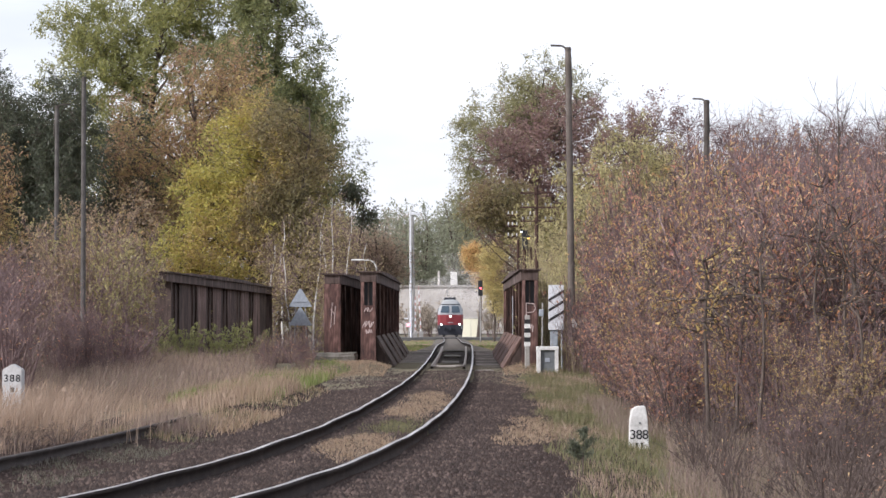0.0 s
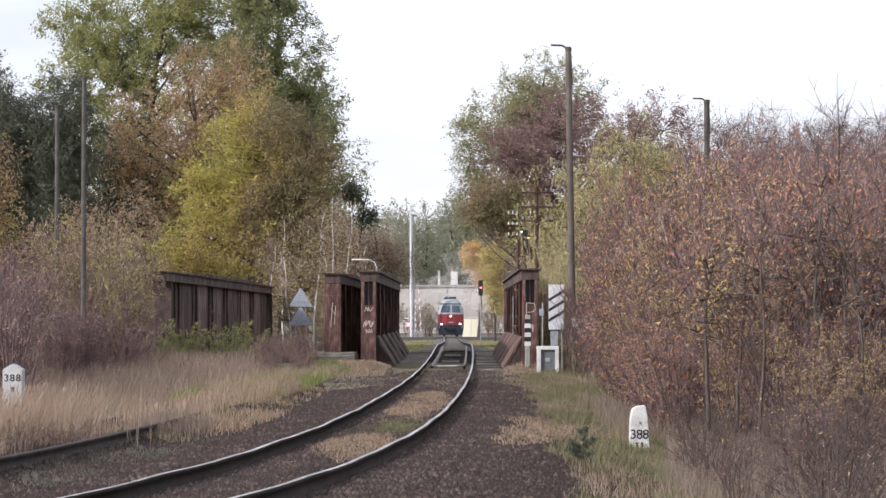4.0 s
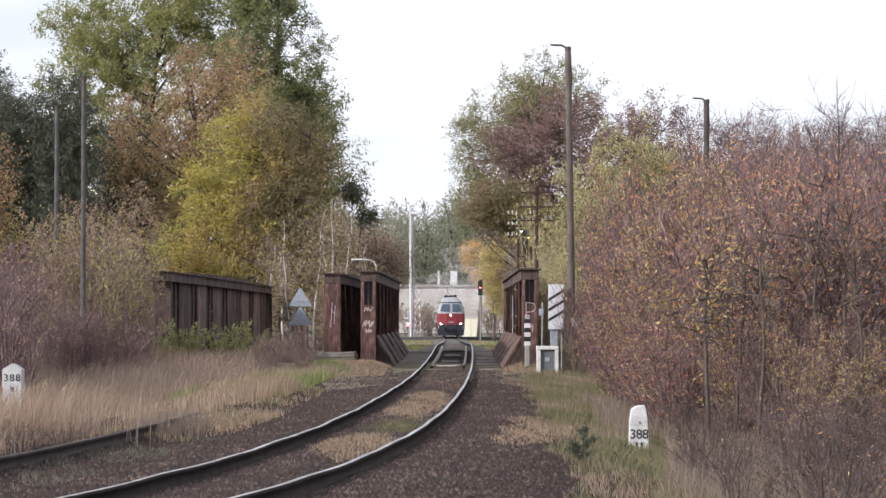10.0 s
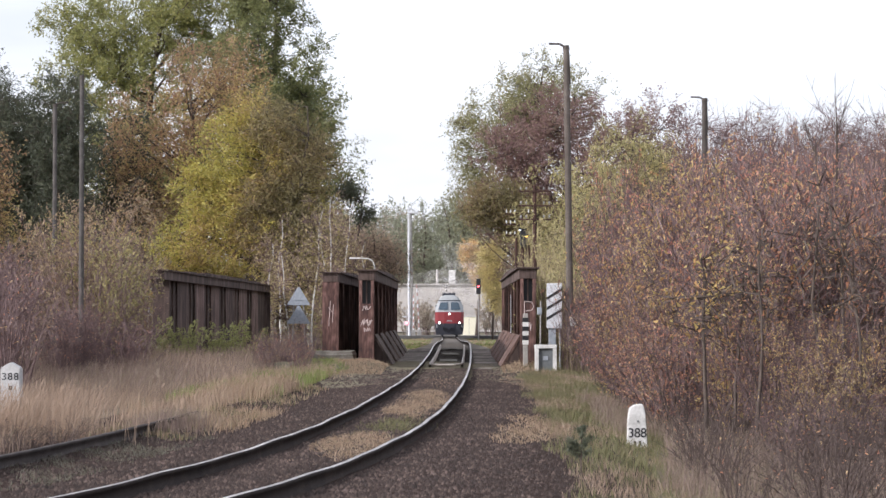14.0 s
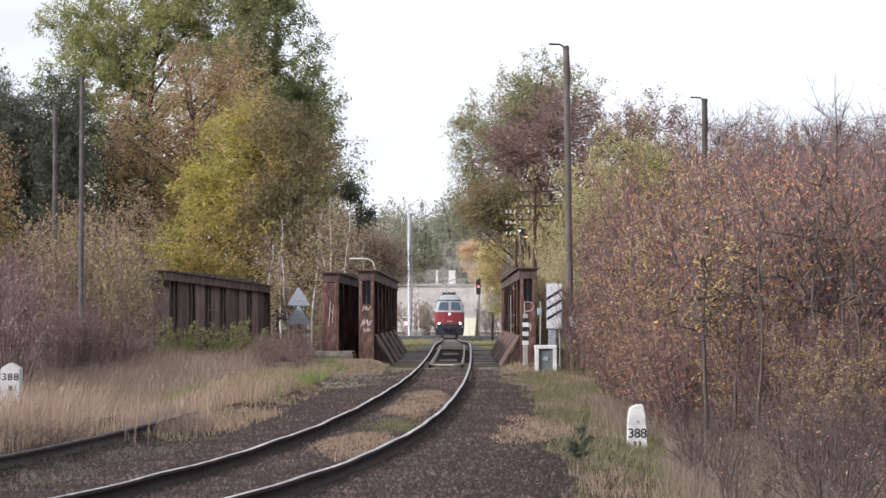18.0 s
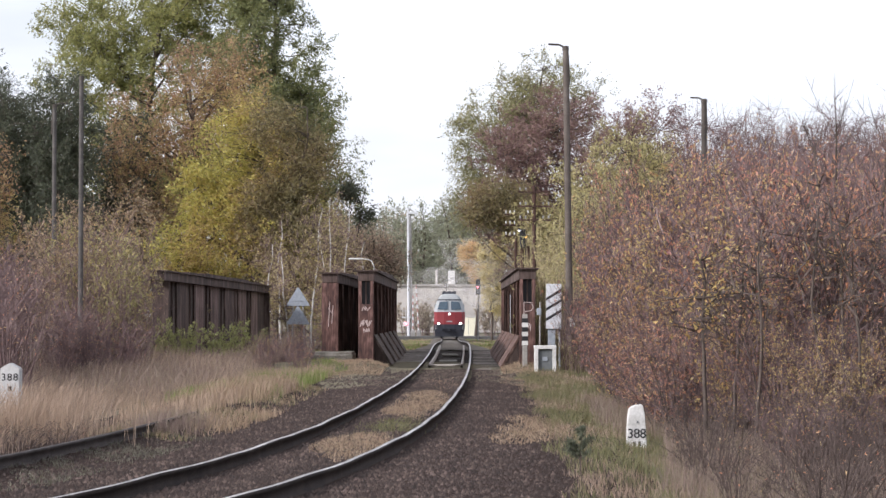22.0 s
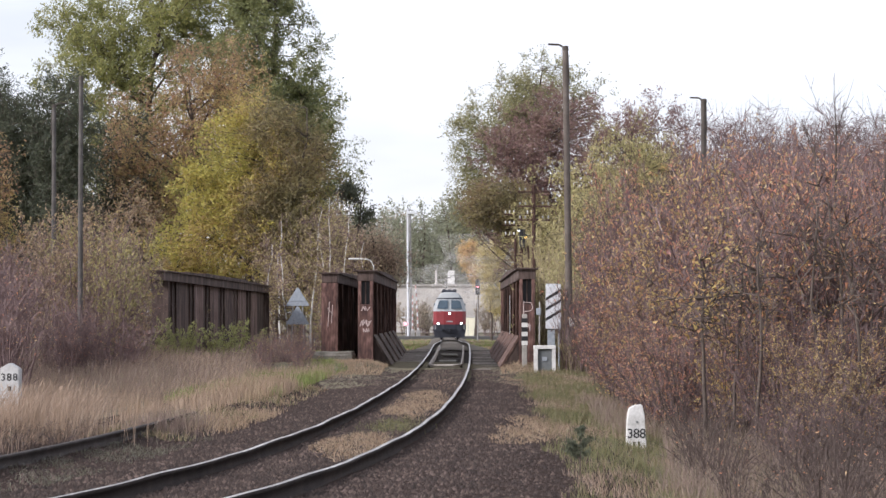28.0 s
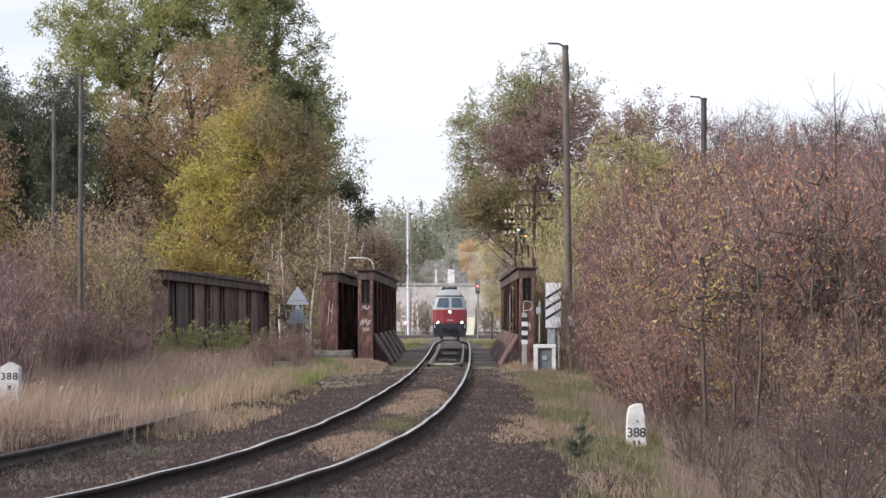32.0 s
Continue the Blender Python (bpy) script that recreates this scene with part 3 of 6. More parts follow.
def shrub(label, material, seed, height=4.0, width=1.6, stems=14, twigs=16, leaves=1500, leaf=0.09, stem_r=0.022, bark=None, name="shrub",
          category="shrub", upright=0.5, sprays=4, group="", dark=False):
    """A many-stemmed shrub: stems that part from the ground, side twigs, and loose leaves along them."""
    rng = np.random.default_rng(seed)
    bark = bark or M_TWIG
    e = thing(name, 0, 0, 0, label, category, group)
    a = rng.uniform(0, 2 * np.pi, stems)
    h = height * rng.uniform(0.6, 1.05, stems)
    w = width * np.sqrt(rng.uniform(0.02, 1, stems))
    base = np.stack([0.3 * w * np.cos(a), 0.3 * w * np.sin(a), np.full(stems, -0.1)], 1)
    tip = np.stack([w * np.cos(a), w * np.sin(a), h], 1)
    mid = np.stack([w * upright * np.cos(a), w * upright * np.sin(a), h * 0.55], 1) + rng.normal(size=(stems, 3)) * 0.12
    st = bezier(base, mid, tip, 8) + np.cumsum(rng.normal(size=(stems, 8, 3)) * np.array([0.022, 0.022, 0.008]) * height / 4, axis=1)
    tagged(tubes("stem_work", st, np.linspace(1, 0.1, 8)[None] * stem_r * rng.uniform(0.6, 1.5, (stems, 1)), 4, M_BARK if dark else bark, e), kind="stuff")
    n = stems * twigs
    t = rng.uniform(0.06, 0.98, n)
    si = np.repeat(np.arange(stems), twigs)
    f = t * 7
    i0 = np.minimum(f.astype(int), 6)
    p = st[si, i0] + (st[si, i0 + 1] - st[si, i0]) * (f - i0)[:, None]
    d = rng.normal(size=(n, 3)) * 0.8 + np.stack([np.cos(a), np.sin(a), 0 * a], 1)[si] * 0.6
    d[:, 2] = np.abs(d[:, 2]) * 0.7 + 1.2
    d /= np.linalg.norm(d, axis=1, keepdims=True)
    ln = height * rng.uniform(0.1, 0.34, n) * (1.15 - 0.6 * t)
    q = p + d * ln[:, None]
    tw = bezier(p, (p + q) / 2 + rng.normal(size=(n, 3)) * 0.04, q, 3)
    ribbons("twig_work", np.concatenate([tw[:, 0], tw[:, 1]]), np.concatenate([tw[:, 1], tw[:, 2]]), stem_r * 0.75, rng, bark, e)
    m = n * sprays
    ti = np.repeat(np.arange(n), sprays)
    k = rng.integers(1, 3, m)
    sp = tw[ti, k]
    d2 = rng.normal(size=(m, 3))
    d2[:, 2] = np.abs(d2[:, 2]) + 0.9
    d2 /= np.linalg.norm(d2, axis=1, keepdims=True)
    sq = sp + d2 * (height * rng.uniform(0.03, 0.1, m))[:, None]
    ribbons("spray_work", sp, sq, stem_r * 0.5, rng, bark, e)
    if leaves:
        li = rng.integers(0, m, leaves)
        u = rng.uniform(0, 1, (leaves, 1))
        tagged(leaf_mesh("foliage", rng, sp[li] * (1 - u) + sq[li] * u + rng.normal(size=(leaves, 3)) * 0.03, leaf, material, e, narrow=0.5, droop=0.9, slim=True), kind="stuff")
    return e


# Yellow, russet, oak, purple and dull tones are raised to paint haze.
L_YELLOW = leafy("yellow_green_leaves", [(0.246, 0.235, 0.0896), (0.347, 0.33, 0.0952), (0.476, 0.431, 0.106), (0.515, 0.414, 0.118), (0.403, 0.28, 0.134), (0.302, 0.213, 0.112)], 0.22, own=0.28)
L_RED = leafy("russet_leaves", [(0.259, 0.249, 0.108), (0.323, 0.273, 0.122), (0.388, 0.214, 0.14), (0.453, 0.321, 0.164), (0.539, 0.428, 0.168), (0.388, 0.38, 0.14)], 0.3, own=0.25)
L_GREEN = leafy("oak_leaves", [(0.16, 0.175, 0.072), (0.245, 0.26, 0.1), (0.34, 0.335, 0.125), (0.43, 0.39, 0.135)], glow_through=0.46)
L_DKGREEN = leafy("dark_green_leaves", [(0.114, 0.133, 0.064), (0.174, 0.196, 0.0836), (0.252, 0.261, 0.108), (0.324, 0.309, 0.128)])
L_PINE = leafy("pine_needles", [(0.052, 0.064, 0.048), (0.08, 0.094, 0.064), (0.115, 0.127, 0.082), (0.155, 0.158, 0.1)])
L_PURPLE = leafy("purple_brown_leaves", [(0.151, 0.103, 0.105), (0.254, 0.153, 0.149), (0.319, 0.203, 0.175), (0.302, 0.259, 0.157)])
L_OLIVE = leafy("olive_leaves", [(0.19, 0.178, 0.082), (0.274, 0.25, 0.112), (0.37, 0.322, 0.142), (0.418, 0.334, 0.13)])
L_SAGE = leafy("grey_green_leaves", [(0.19, 0.186, 0.102), (0.275, 0.27, 0.14), (0.361, 0.344, 0.178), (0.427, 0.372, 0.17)])
L_BIRCH = leafy("pale_birch_leaves", [(0.28, 0.22, 0.12), (0.4, 0.325, 0.165), (0.5, 0.42, 0.22), (0.44, 0.33, 0.18)])
L_DULL = leafy("dull_olive_leaves", [(0.161, 0.144, 0.0747), (0.23, 0.201, 0.0978), (0.299, 0.247, 0.115), (0.31, 0.218, 0.127), (0.23, 0.149, 0.0978)], 0.25, own=0.3)
L_ORANGE = leafy("orange_leaves", [(0.489, 0.343, 0.147), (0.638, 0.374, 0.172), (0.681, 0.484, 0.207), (0.532, 0.465, 0.207)])
# Bush leaf tones are brightened and varied leaf by leaf to paint glints.
L_BUSH = leafy("red_brown_leaves", [(0.2, 0.115, 0.115), (0.34, 0.16, 0.145), (0.55, 0.235, 0.155), (0.66, 0.34, 0.185), (0.66, 0.48, 0.25), (0.5, 0.38, 0.24)], 0.4, own=0.36, rough=0.36)
L_BUSHY = leafy("yellowing_leaves", [(0.28, 0.14, 0.09), (0.46, 0.25, 0.12), (0.62, 0.42, 0.16), (0.54, 0.42, 0.16), (0.4, 0.32, 0.14), (0.72, 0.56, 0.28)], 0.4, own=0.36, rough=0.36)
# L_FAR and L_FARG tones are paled to paint the haze of distance.
L_FAR = leafy("haze_paled_leaves", [(0.3, 0.275, 0.225), (0.39, 0.345, 0.275), (0.48, 0.41, 0.33), (0.5, 0.39, 0.31)], 0.15)
L_HAZEL = leafy("pale_brown_leaves", [(0.3, 0.21, 0.17), (0.4, 0.29, 0.22), (0.47, 0.36, 0.26), (0.42, 0.35, 0.22)])
L_FARG = leafy("haze_paled_green_leaves", [(0.206, 0.223, 0.156), (0.28, 0.293, 0.202), (0.354, 0.358, 0.248)], 0.15)
L_GOLD = leafy("golden_leaves", [(0.42, 0.372, 0.172), (0.58, 0.49, 0.207), (0.68, 0.559, 0.253), (0.6, 0.431, 0.207)])
L_WILLOW = leafy("willow_leaves", [(0.27, 0.25, 0.12), (0.4, 0.36, 0.17), (0.52, 0.46, 0.22), (0.5, 0.4, 0.2)])
L_BROWN = leafy("olive_brown_leaves", [(0.209, 0.149, 0.116), (0.314, 0.22, 0.154), (0.38, 0.286, 0.165), (0.424, 0.352, 0.187)])
L_RUSSET = leafy("rust_orange_leaves", [(0.26, 0.12, 0.1), (0.41, 0.178, 0.115), (0.52, 0.27, 0.13), (0.5, 0.35, 0.17), (0.36, 0.29, 0.15)], 0.4, own=0.36, rough=0.36)

tree("yellow-green birch crown in autumn leaf", -9.6, 126, [(0, 0, 5.2, 4.7, 4, 3.3), (0.1, 0, 8.6, 3.5, 3.2, 2.8), (0.3, 0, 11.0, 2.1, 2, 1.6), (-2.7, 0, 3.8, 2.4, 3, 2.0), (2.2, 0, 4.5, 1.7, 3, 3.2),
     (2.0, 0, 9.0, 1.9, 2, 2.2), (-1.8, 0, 7.6, 2, 2.4, 2.2)], L_YELLOW, 11, 620, 120, 0.14, 0.36, 0.22, limbs=24)
tree("russet oak with thinning red-brown leaves", -14.2, 146, [(1.2, 0, 15.0, 3.2, 3, 2.7), (-2.0, 0, 11.4, 3.8, 4, 3.6), (2.2, 0, 10.5, 3.8, 4, 4), (-1.6, 0, 6.5, 4.4, 4, 4)],
     L_RED, 12, 640, 62, 0.16, 0.42, 0.3, limbs=36)
tree("tall green oak with yellowing leaves", -20.5, 165, [(0, 0, 17, 6, 5, 5.5), (-2.5, 0, 20, 3.5, 3, 3), (3, 0, 21, 4.5, 4, 3.5), (5.6, 0, 20.8, 3.6, 3, 3), (0, 0, 10, 5.5, 5, 5)],
     L_GREEN, 13, 560, 135, 0.2, 0.46, 0.4, limbs=26)
tree("tall dark green oak in full leaf", -11.4, 160, [(0, 0, 17, 4.2, 4, 5), (1.3, 0, 13, 3.4, 4, 4), (0.2, 0, 21.8, 2.8, 3, 2.4), (1.6, 0, 9.5, 2.7, 4, 3)],
     L_DKGREEN, 14, 500, 150, 0.19, 0.44, 0.36, limbs=26)
tree("olive brown oak deep in the wood", -16.5, 178, [(0, 0, 11, 5, 4, 6), (-4, 0, 8, 4, 4, 5), (4.5, 0, 8, 4, 4, 5)], L_RED, 15, 460, 90, 0.22, 0.5, 0.3)
tree("green oak deep in the wood", -10.0, 182, [(0, 0, 10, 4.5, 4, 6), (0, 0, 16, 3.5, 4, 4)], L_DKGREEN, 16, 360, 90, 0.22, 0.5, 0.3)
for i, (x, y, h) in enumerate(((-24.0, 142, 14.6), (-20.9, 140, 15.2), (-22.6, 146, 13.0), (-18.6, 150, 14.0), (-27.0, 150, 17), (-25.5, 156, 14))):
    tree("dark green pine with bare lower trunk", x, y, [(0, 0, h - 3.5, 2.0, 2.2, 3.4), (0, 0, h - 7, 2.3, 2.2, 3), (0, 0, h - 10, 2.2, 2, 2.8)], L_PINE, 20 + i, 420, 90, 0.26, 0.4, 0.2, narrow=0.24,
         name="pine_tree", category="tree")
tree("rust-coloured young beech tree", -21.6, 118, [(0, 0, 7.6, 2.0, 2, 3), (0, 0, 4, 2.4, 2, 3)], L_RED, 24, 420, 44, 0.14, 0.36, 0.12)
tree("small dark pine among birches", -5.4, 152, [(0, 0, 8.9, 0.6, 0.8, 0.5), (0.7, 0, 7.4, 0.5, 0.8, 0.4)], L_PINE, 25, 44, 60, 0.16, 0.36, 0.13, name="pine_tree")
# Added tree: its dull olive leaves also paint the birch's shaded side.
tree("olive-brown tree added for the birch's shaded half", -6.95, 124, [(0, 0, 4.8, 2.1, 2, 3.2), (0.2, 0, 8.8, 1.9, 2, 2.4), (-1.2, 0, 10.7, 1.5, 1.6, 1.4), (-1.4, 0, 6.4, 1.8, 1.8, 2.4)], L_DULL, 28, 460, 90, 0.13, 0.36, 0.14, limbs=18)
tree("reddish brown tree behind the girders", -3.9, 156, [(0, 0, 4.6, 1.9, 2, 2.2), (-1.6, 0, 5.6, 1.6, 2, 1.6)], L_HAZEL, 29, 240, 60, 0.14, 0.42, 0.13, limbs=18)
tree("olive thicket tree below the oaks", -8.6, 170, [(0, 0, 5, 3.4, 3, 4), (-2.5, 0, 4, 3, 3, 3.5)], L_OLIVE, 26, 300, 44, 0.18, 0.5, 0.16)
tree("brown leaved hazel by the girders", -17.5, 132, [(0, 0, 4.5, 3.6, 3, 3.6), (-3, 0, 3, 3, 3, 3)], L_BROWN, 27, 360, 40, 0.16, 0.5, 0.12)
tree("large purple-brown tree losing its leaves", 7.6, 152, [(0, 0, 10.5, 5.0, 5, 4.2), (4.6, 0, 12.4, 2.6, 3, 2.4), (4, 0, 9.5, 3, 3, 2.4), (-3.2, 0, 7.5, 3.2, 3.5, 2.8), (0, 0, 13.2, 3.2, 3, 2.2), (-1.5, 0, 5.6, 2.8, 3, 2), (2.5, 0, 7, 3, 3, 3), (-2.6, 0, 10.6, 3, 3, 3)],
     L_PURPLE, 30, 760, 88, 0.16, 0.38, 0.34, limbs=36)
# Added tree gives the purple crown its dull olive lower half.
tree("dull olive tree added to colour the purple tree's lower half", 5.2, 147, [(-1.8, 0, 7.8, 2.4, 2, 1.7), (0.2, 0, 6.6, 1.8, 2, 1.6)], L_DULL, 38, 260, 70, 0.15, 0.4, 0.16, limbs=16)
tree("green-leaved tree beside the purple one", 4.8, 160, [(-1.3, 0, 12.9, 3.0, 3, 3.0), (2.0, 0, 15.5, 3.7, 3, 2.1), (-2.4, 0, 9.6, 1.9, 2.5, 3.2), (0.6, 0, 13.5, 2.6, 2.4, 2.4)], L_SAGE, 31, 470, 84, 0.16, 0.4, 0.28, limbs=20)
tree("olive willow with slender upright shoots", 8.9, 118, [(0, 0, 6.5, 2.6, 3, 4), (1.2, 0, 8.4, 1.5, 2, 1.9), (-0.8, 0, 4, 2.6, 3, 2.6)], L_WILLOW, 32, 400, 84, 0.13, 0.34, 0.16, droop=0.6, limbs=20)
tree("yellowing willow near the signal", 6.5, 114, [(0, 0, 4.6, 1.35, 1.8, 2.8), (0.3, 0, 2.5, 1.45, 1.8, 2.2)], L_WILLOW, 33, 300, 34, 0.12, 0.3, 0.08, droop=0.6)
tree("yellow-green roadside tree beyond the bridge", 5.5, 272, [(0, 0, 7.2, 1.6, 1.6, 2.8), (0.3, 0, 3.8, 1.3, 1.6, 2.4), (-0.4, 0, 5.2, 1.2, 1.4, 1.6)], L_GOLD, 37, 300, 60, 0.16, 0.4, 0.12, droop=0.4)
tree("olive willow deep in the scrub", 8.0, 132, [(0, 0, 6, 4.2, 3, 4), (2.5, 0, 5, 3, 3, 3)], L_WILLOW, 36, 300, 70, 0.17, 0.42, 0.16, droop=0.6)
tree("yellowing willow near the signal", 8.1, 113, [(0, 0, 4.2, 1.8, 1.6, 2.7), (0.3, 0, 2.2, 2.0, 1.6, 2.2)], L_WILLOW, 35, 300, 34, 0.12, 0.32, 0.08, droop=0.6)
tree("orange and yellow maple by the crossing", 4.4, 318, [(-0.7, 0, 9.0, 1.4, 2, 1.7), (0.5, 0, 7.4, 1.3, 2, 2.0)], L_ORANGE, 34, 420, 60, 0.2, 0.4, 0.18)
for i, (x, y, h) in enumerate(((15.5, 150, 12.6), (18.8, 152, 13.0), (22.5, 148, 12.8), (12.6, 146, 11.2), (26, 150, 12.6))):
    tree("bare-twigged tree with few leaves remaining", x, y, [(0, 0, h - 2.2, 2.8, 2.6, 3.2), (0, 0, h - 6, 3, 3, 3)], L_PURPLE, 40 + i, 640, 7, 0.1, 0.5, 0.12, M_TWIG, limbs=40, sprig=0.032,
         group="bare trees beyond the scrub")
for i in range(8):
    x, y = -7.9 + i * 0.62 + 0.2 * math.sin(i * 5), 116 + 3 * math.sin(i * 2.1)
    h = (5.2, 6.4, 4.6, 6.9, 5.8, 7.2, 6.6, 5.4)[i]
    tree("slim young birch with white bark and sparse yellow leaves", x, y, [(0, 0, h - 1.6, 0.8, 0.8, 1.7), (0, 0, h - 3.4, 0.8, 0.8, 1.6)], L_BIRCH, 60 + i, 80, 18, 0.1, 0.2, 0.042,
         M_BIRCH, name="birch_sapling", group="young birches by the bridge", limbs=8)
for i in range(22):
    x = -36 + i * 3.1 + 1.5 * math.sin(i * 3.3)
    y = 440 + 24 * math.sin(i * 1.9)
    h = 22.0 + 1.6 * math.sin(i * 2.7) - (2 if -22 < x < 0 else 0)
    tree("distant woodland tree, its leaf colour paled for haze", x, y, [(0, 0, h - 6, 4.2, 4, 5.6), (0, 0, h - 13, 5, 4, 6), (0, 0, 5, 4, 4, 4)], L_FARG if -7 < x < 5 or i % 3 == 0 else L_FAR, 100 + i, 200, 21, 0.55, 0.85, 0.35,
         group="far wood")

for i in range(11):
    tree("distant woodland tree, its leaf colour paled for haze", -22 + i * 2.9, 482 + 8 * math.sin(i * 2.2), [(0, 0, 15 + 2 * math.sin(i * 1.7), 4.4, 4, 6), (0, 0, 7, 4.4, 4, 6)], L_FARG if i % 3 else L_FAR, 150 + i, 170, 21, 0.6, 0.9, 0.3,
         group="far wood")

S_RED = [shrub("tall red-brown thicket of saplings with loose leaves", (L_BUSH, L_BUSH, L_RUSSET)[i], 200 + i, 4.6, 1.9, 13, 22, 1700, 0.085, 0.03, dark=True, sprays=6) for i in range(3)]
S_YEL = [shrub("saplings with yellow and russet leaves", L_BUSHY, 210 + i, 4.2, 1.7, 12, 20, 1700, 0.085, 0.03, dark=True, sprays=6) for i in range(2)]
S_PURPLE = [shrub("purple-brown thicket of nearly bare saplings", L_BUSH, 215 + i, 4.6, 1.7, 15, 22, 800, 0.07, 0.026, dark=True, sprays=6) for i in range(2)]
S_BARE = [shrub("bare purplish scrub without leaves", L_BUSH, 220 + i, 3.8, 1.7, 15, 16, 170, 0.065) for i in range(2)]
S_NEAR = [shrub("low purplish thicket of bare twigs", (L_BUSH, L_BUSHY)[i], 290 + i, 1.6, 1.0, 22, 13, 190, 0.055, 0.011, sprays=5) for i in range(2)]
S_OLV = [shrub("olive and brown leafy shrub", (L_OLIVE, L_BROWN)[i], 230 + i, 3.6, 1.6, 12, 14, 1700, 0.1) for i in range(2)]
S_LOW = [shrub("low tangle of dry brambles", L_BUSH, 240 + i, 0.9, 0.8, 16, 8, 14, 0.032, 0.008, M_BRAMBLE, sprays=4, upright=0.2) for i in range(2)]
S_TALL = [shrub("tall bare sapling with long upright twigs", L_BUSHY, 270 + i, 7.3, 1.0, 6, 9, 60, 0.07, 0.028, M_BARK, sprays=3, name="sapling") for i in range(2)]
S_ROD = [shrub("pale upright willow rods with thin yellow leaves", L_WILLOW, 280 + i, 4.2, 0.9, 24, 5, 700, 0.09, 0.018, M_ROD, sprays=3, upright=0.7) for i in range(2)]
# These shrubs share the far leaf tones paled for haze.
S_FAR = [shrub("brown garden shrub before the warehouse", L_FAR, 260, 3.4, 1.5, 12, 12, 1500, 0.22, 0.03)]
S_WEED = [shrub("fresh green weeds at the girder foot", leafy("weed_leaves", [(0.18, 0.19, 0.075), (0.27, 0.275, 0.105), (0.36, 0.35, 0.15)]), 250, 1.1, 0.7, 16, 8, 1300, 0.08, 0.006)]


def plant(protos, spots, seed, group=""):
    """Set copies of the shrubs at (x, y, height factor, width factor); the first ones are the built shrubs themselves."""
    rng = np.random.default_rng(seed)
    fresh = [p for p in protos if p not in USED]
    USED.extend(fresh)
    for i, (x, y, hf, wf) in enumerate(spots):
        m = pose(x, y, float(surf_z(x, y)), 0, 0, rng.uniform(0, 360)) @ Matrix.Diagonal((wf, wf, hf, 1))
        p = protos[i % len(protos)]
        o = p if p in fresh else copy_thing(p, m)
        if p in fresh:
            fresh.remove(p)
            HELD.append((p, m))
        if group:
            o["group"] = group


HELD, USED = [], []
_r = np.random.default_rng(3)
spots_red, spots_yel, spots_purple, spots_bare = [], [], [], []
for i in range(110):
    y = 40 + 44 * ((i * 0.618) % 1)
    left = 3.0 + 0.65 * np.clip((y - 60) / 6, 0, 1)
    x = left + 1.5 + (0.185 * y + 1.2 - left - 1.5) * _r.uniform(0, 1) ** 1.25
    edge = np.clip((x - left - 1.2) / 2.2, 0, 1)
    hf = (0.6 + 0.44 * edge) * (1.0 + 0.6 * (y - 40) / 44) * _r.uniform(0.9, 1.12)
    hf = min(hf, (1.9 + float(np.interp(x / y, (0.048, 0.058, 0.07, 0.09, 0.112), (130, 175, 250, 290, 322))) * y / 4500) / 5.1)
    kind_here = spots_purple if _r.uniform() < (0.78 if x / y > 0.125 else 0.2) else spots_yel if _r.uniform() < (0.6 if 0.085 < x / y < 0.12 else 0.12) else spots_red
    kind_here.append((x, y, hf, _r.uniform(0.75, 1.0)))
for k in range(12):
    spots_bare.append((4.6 + 2.4 * _r.uniform(), 32 + 0.7 * k, 0.3 + 0.35 * _r.uniform(), 0.8))
for k in range(16):
    spots_red.append((3.75 + 0.25 * _r.uniform() + 0.03 * k, 41 + 1.6 * k, 0.34 + 0.14 * _r.uniform(), 0.5))
plant(S_RED, spots_red, 1, "thicket beside the line")
plant(S_YEL, spots_yel, 2, "thicket beside the line")
plant(S_PURPLE, spots_purple, 12, "thicket beside the line")
plant(S_NEAR, spots_bare, 25, "thicket beside the line")
plant(S_BARE, [(-0.152 * y - 0.8 - 3.2 * _r.uniform(), y, _r.uniform(0.8, 1.05), 1) for y in np.linspace(54, 84, 26)], 4, "scrub beyond the dry grass")
plant(S_OLV, [(-y * _r.uniform(0.124, 0.152), y, _r.uniform(0.95, 1.2), 1) for y in np.linspace(73, 84, 12)] + [(_r.uniform(-14, -4), _r.uniform(120, 132), _r.uniform(0.7, 1), 1) for i in range(16)], 5, "olive shrubs")
_low = [(2.4 + 0.02 * k + 3.4 * _r.uniform(), 21.5 + 0.33 * k) for k in range(44)]
plant(S_LOW, [(x, y, _r.uniform(0.6, 1.2), _r.uniform(0.8, 1.4)) for x, y in _low if not (0.055 < x / y < 0.098 and y < 39)], 6, "brambles along the thicket")
plant(S_BARE, [(4.3 + 0.4 * k + 0.4 * _r.uniform(), 76 + 6 * _r.uniform(), 0.5 + 0.5 * _r.uniform(), 0.8) for k in range(7)], 13, "scrub behind the marker posts")
plant(S_OLV, [(-14.5 + 0.6 * k, 97 + 6 * _r.uniform(), 0.9 + 0.3 * _r.uniform(), 1.1) for k in range(8)], 14, "olive shrubs")
plant(S_ROD, [(0.041 * y + (0.016 * y + 0.3) * _r.uniform(), y, 0.75 + 0.4 * _r.uniform(), 1) for y in np.linspace(82, 98, 22)], 16, "willow rods by the bridge")
plant(S_ROD, [(3.5 + 0.17 * k, 71.2 + 0.8 * _r.uniform(), 0.22 + 0.14 * _r.uniform(), 0.4) for k in range(3)], 17, "willow rods by the bridge")
plant(S_BARE, [(3.62 + 0.2 * k, 71.0 + 0.4 * _r.uniform(), 0.62 + 0.2 * _r.uniform(), 0.36) for k in range(3)], 23, "scrub behind the marker posts")
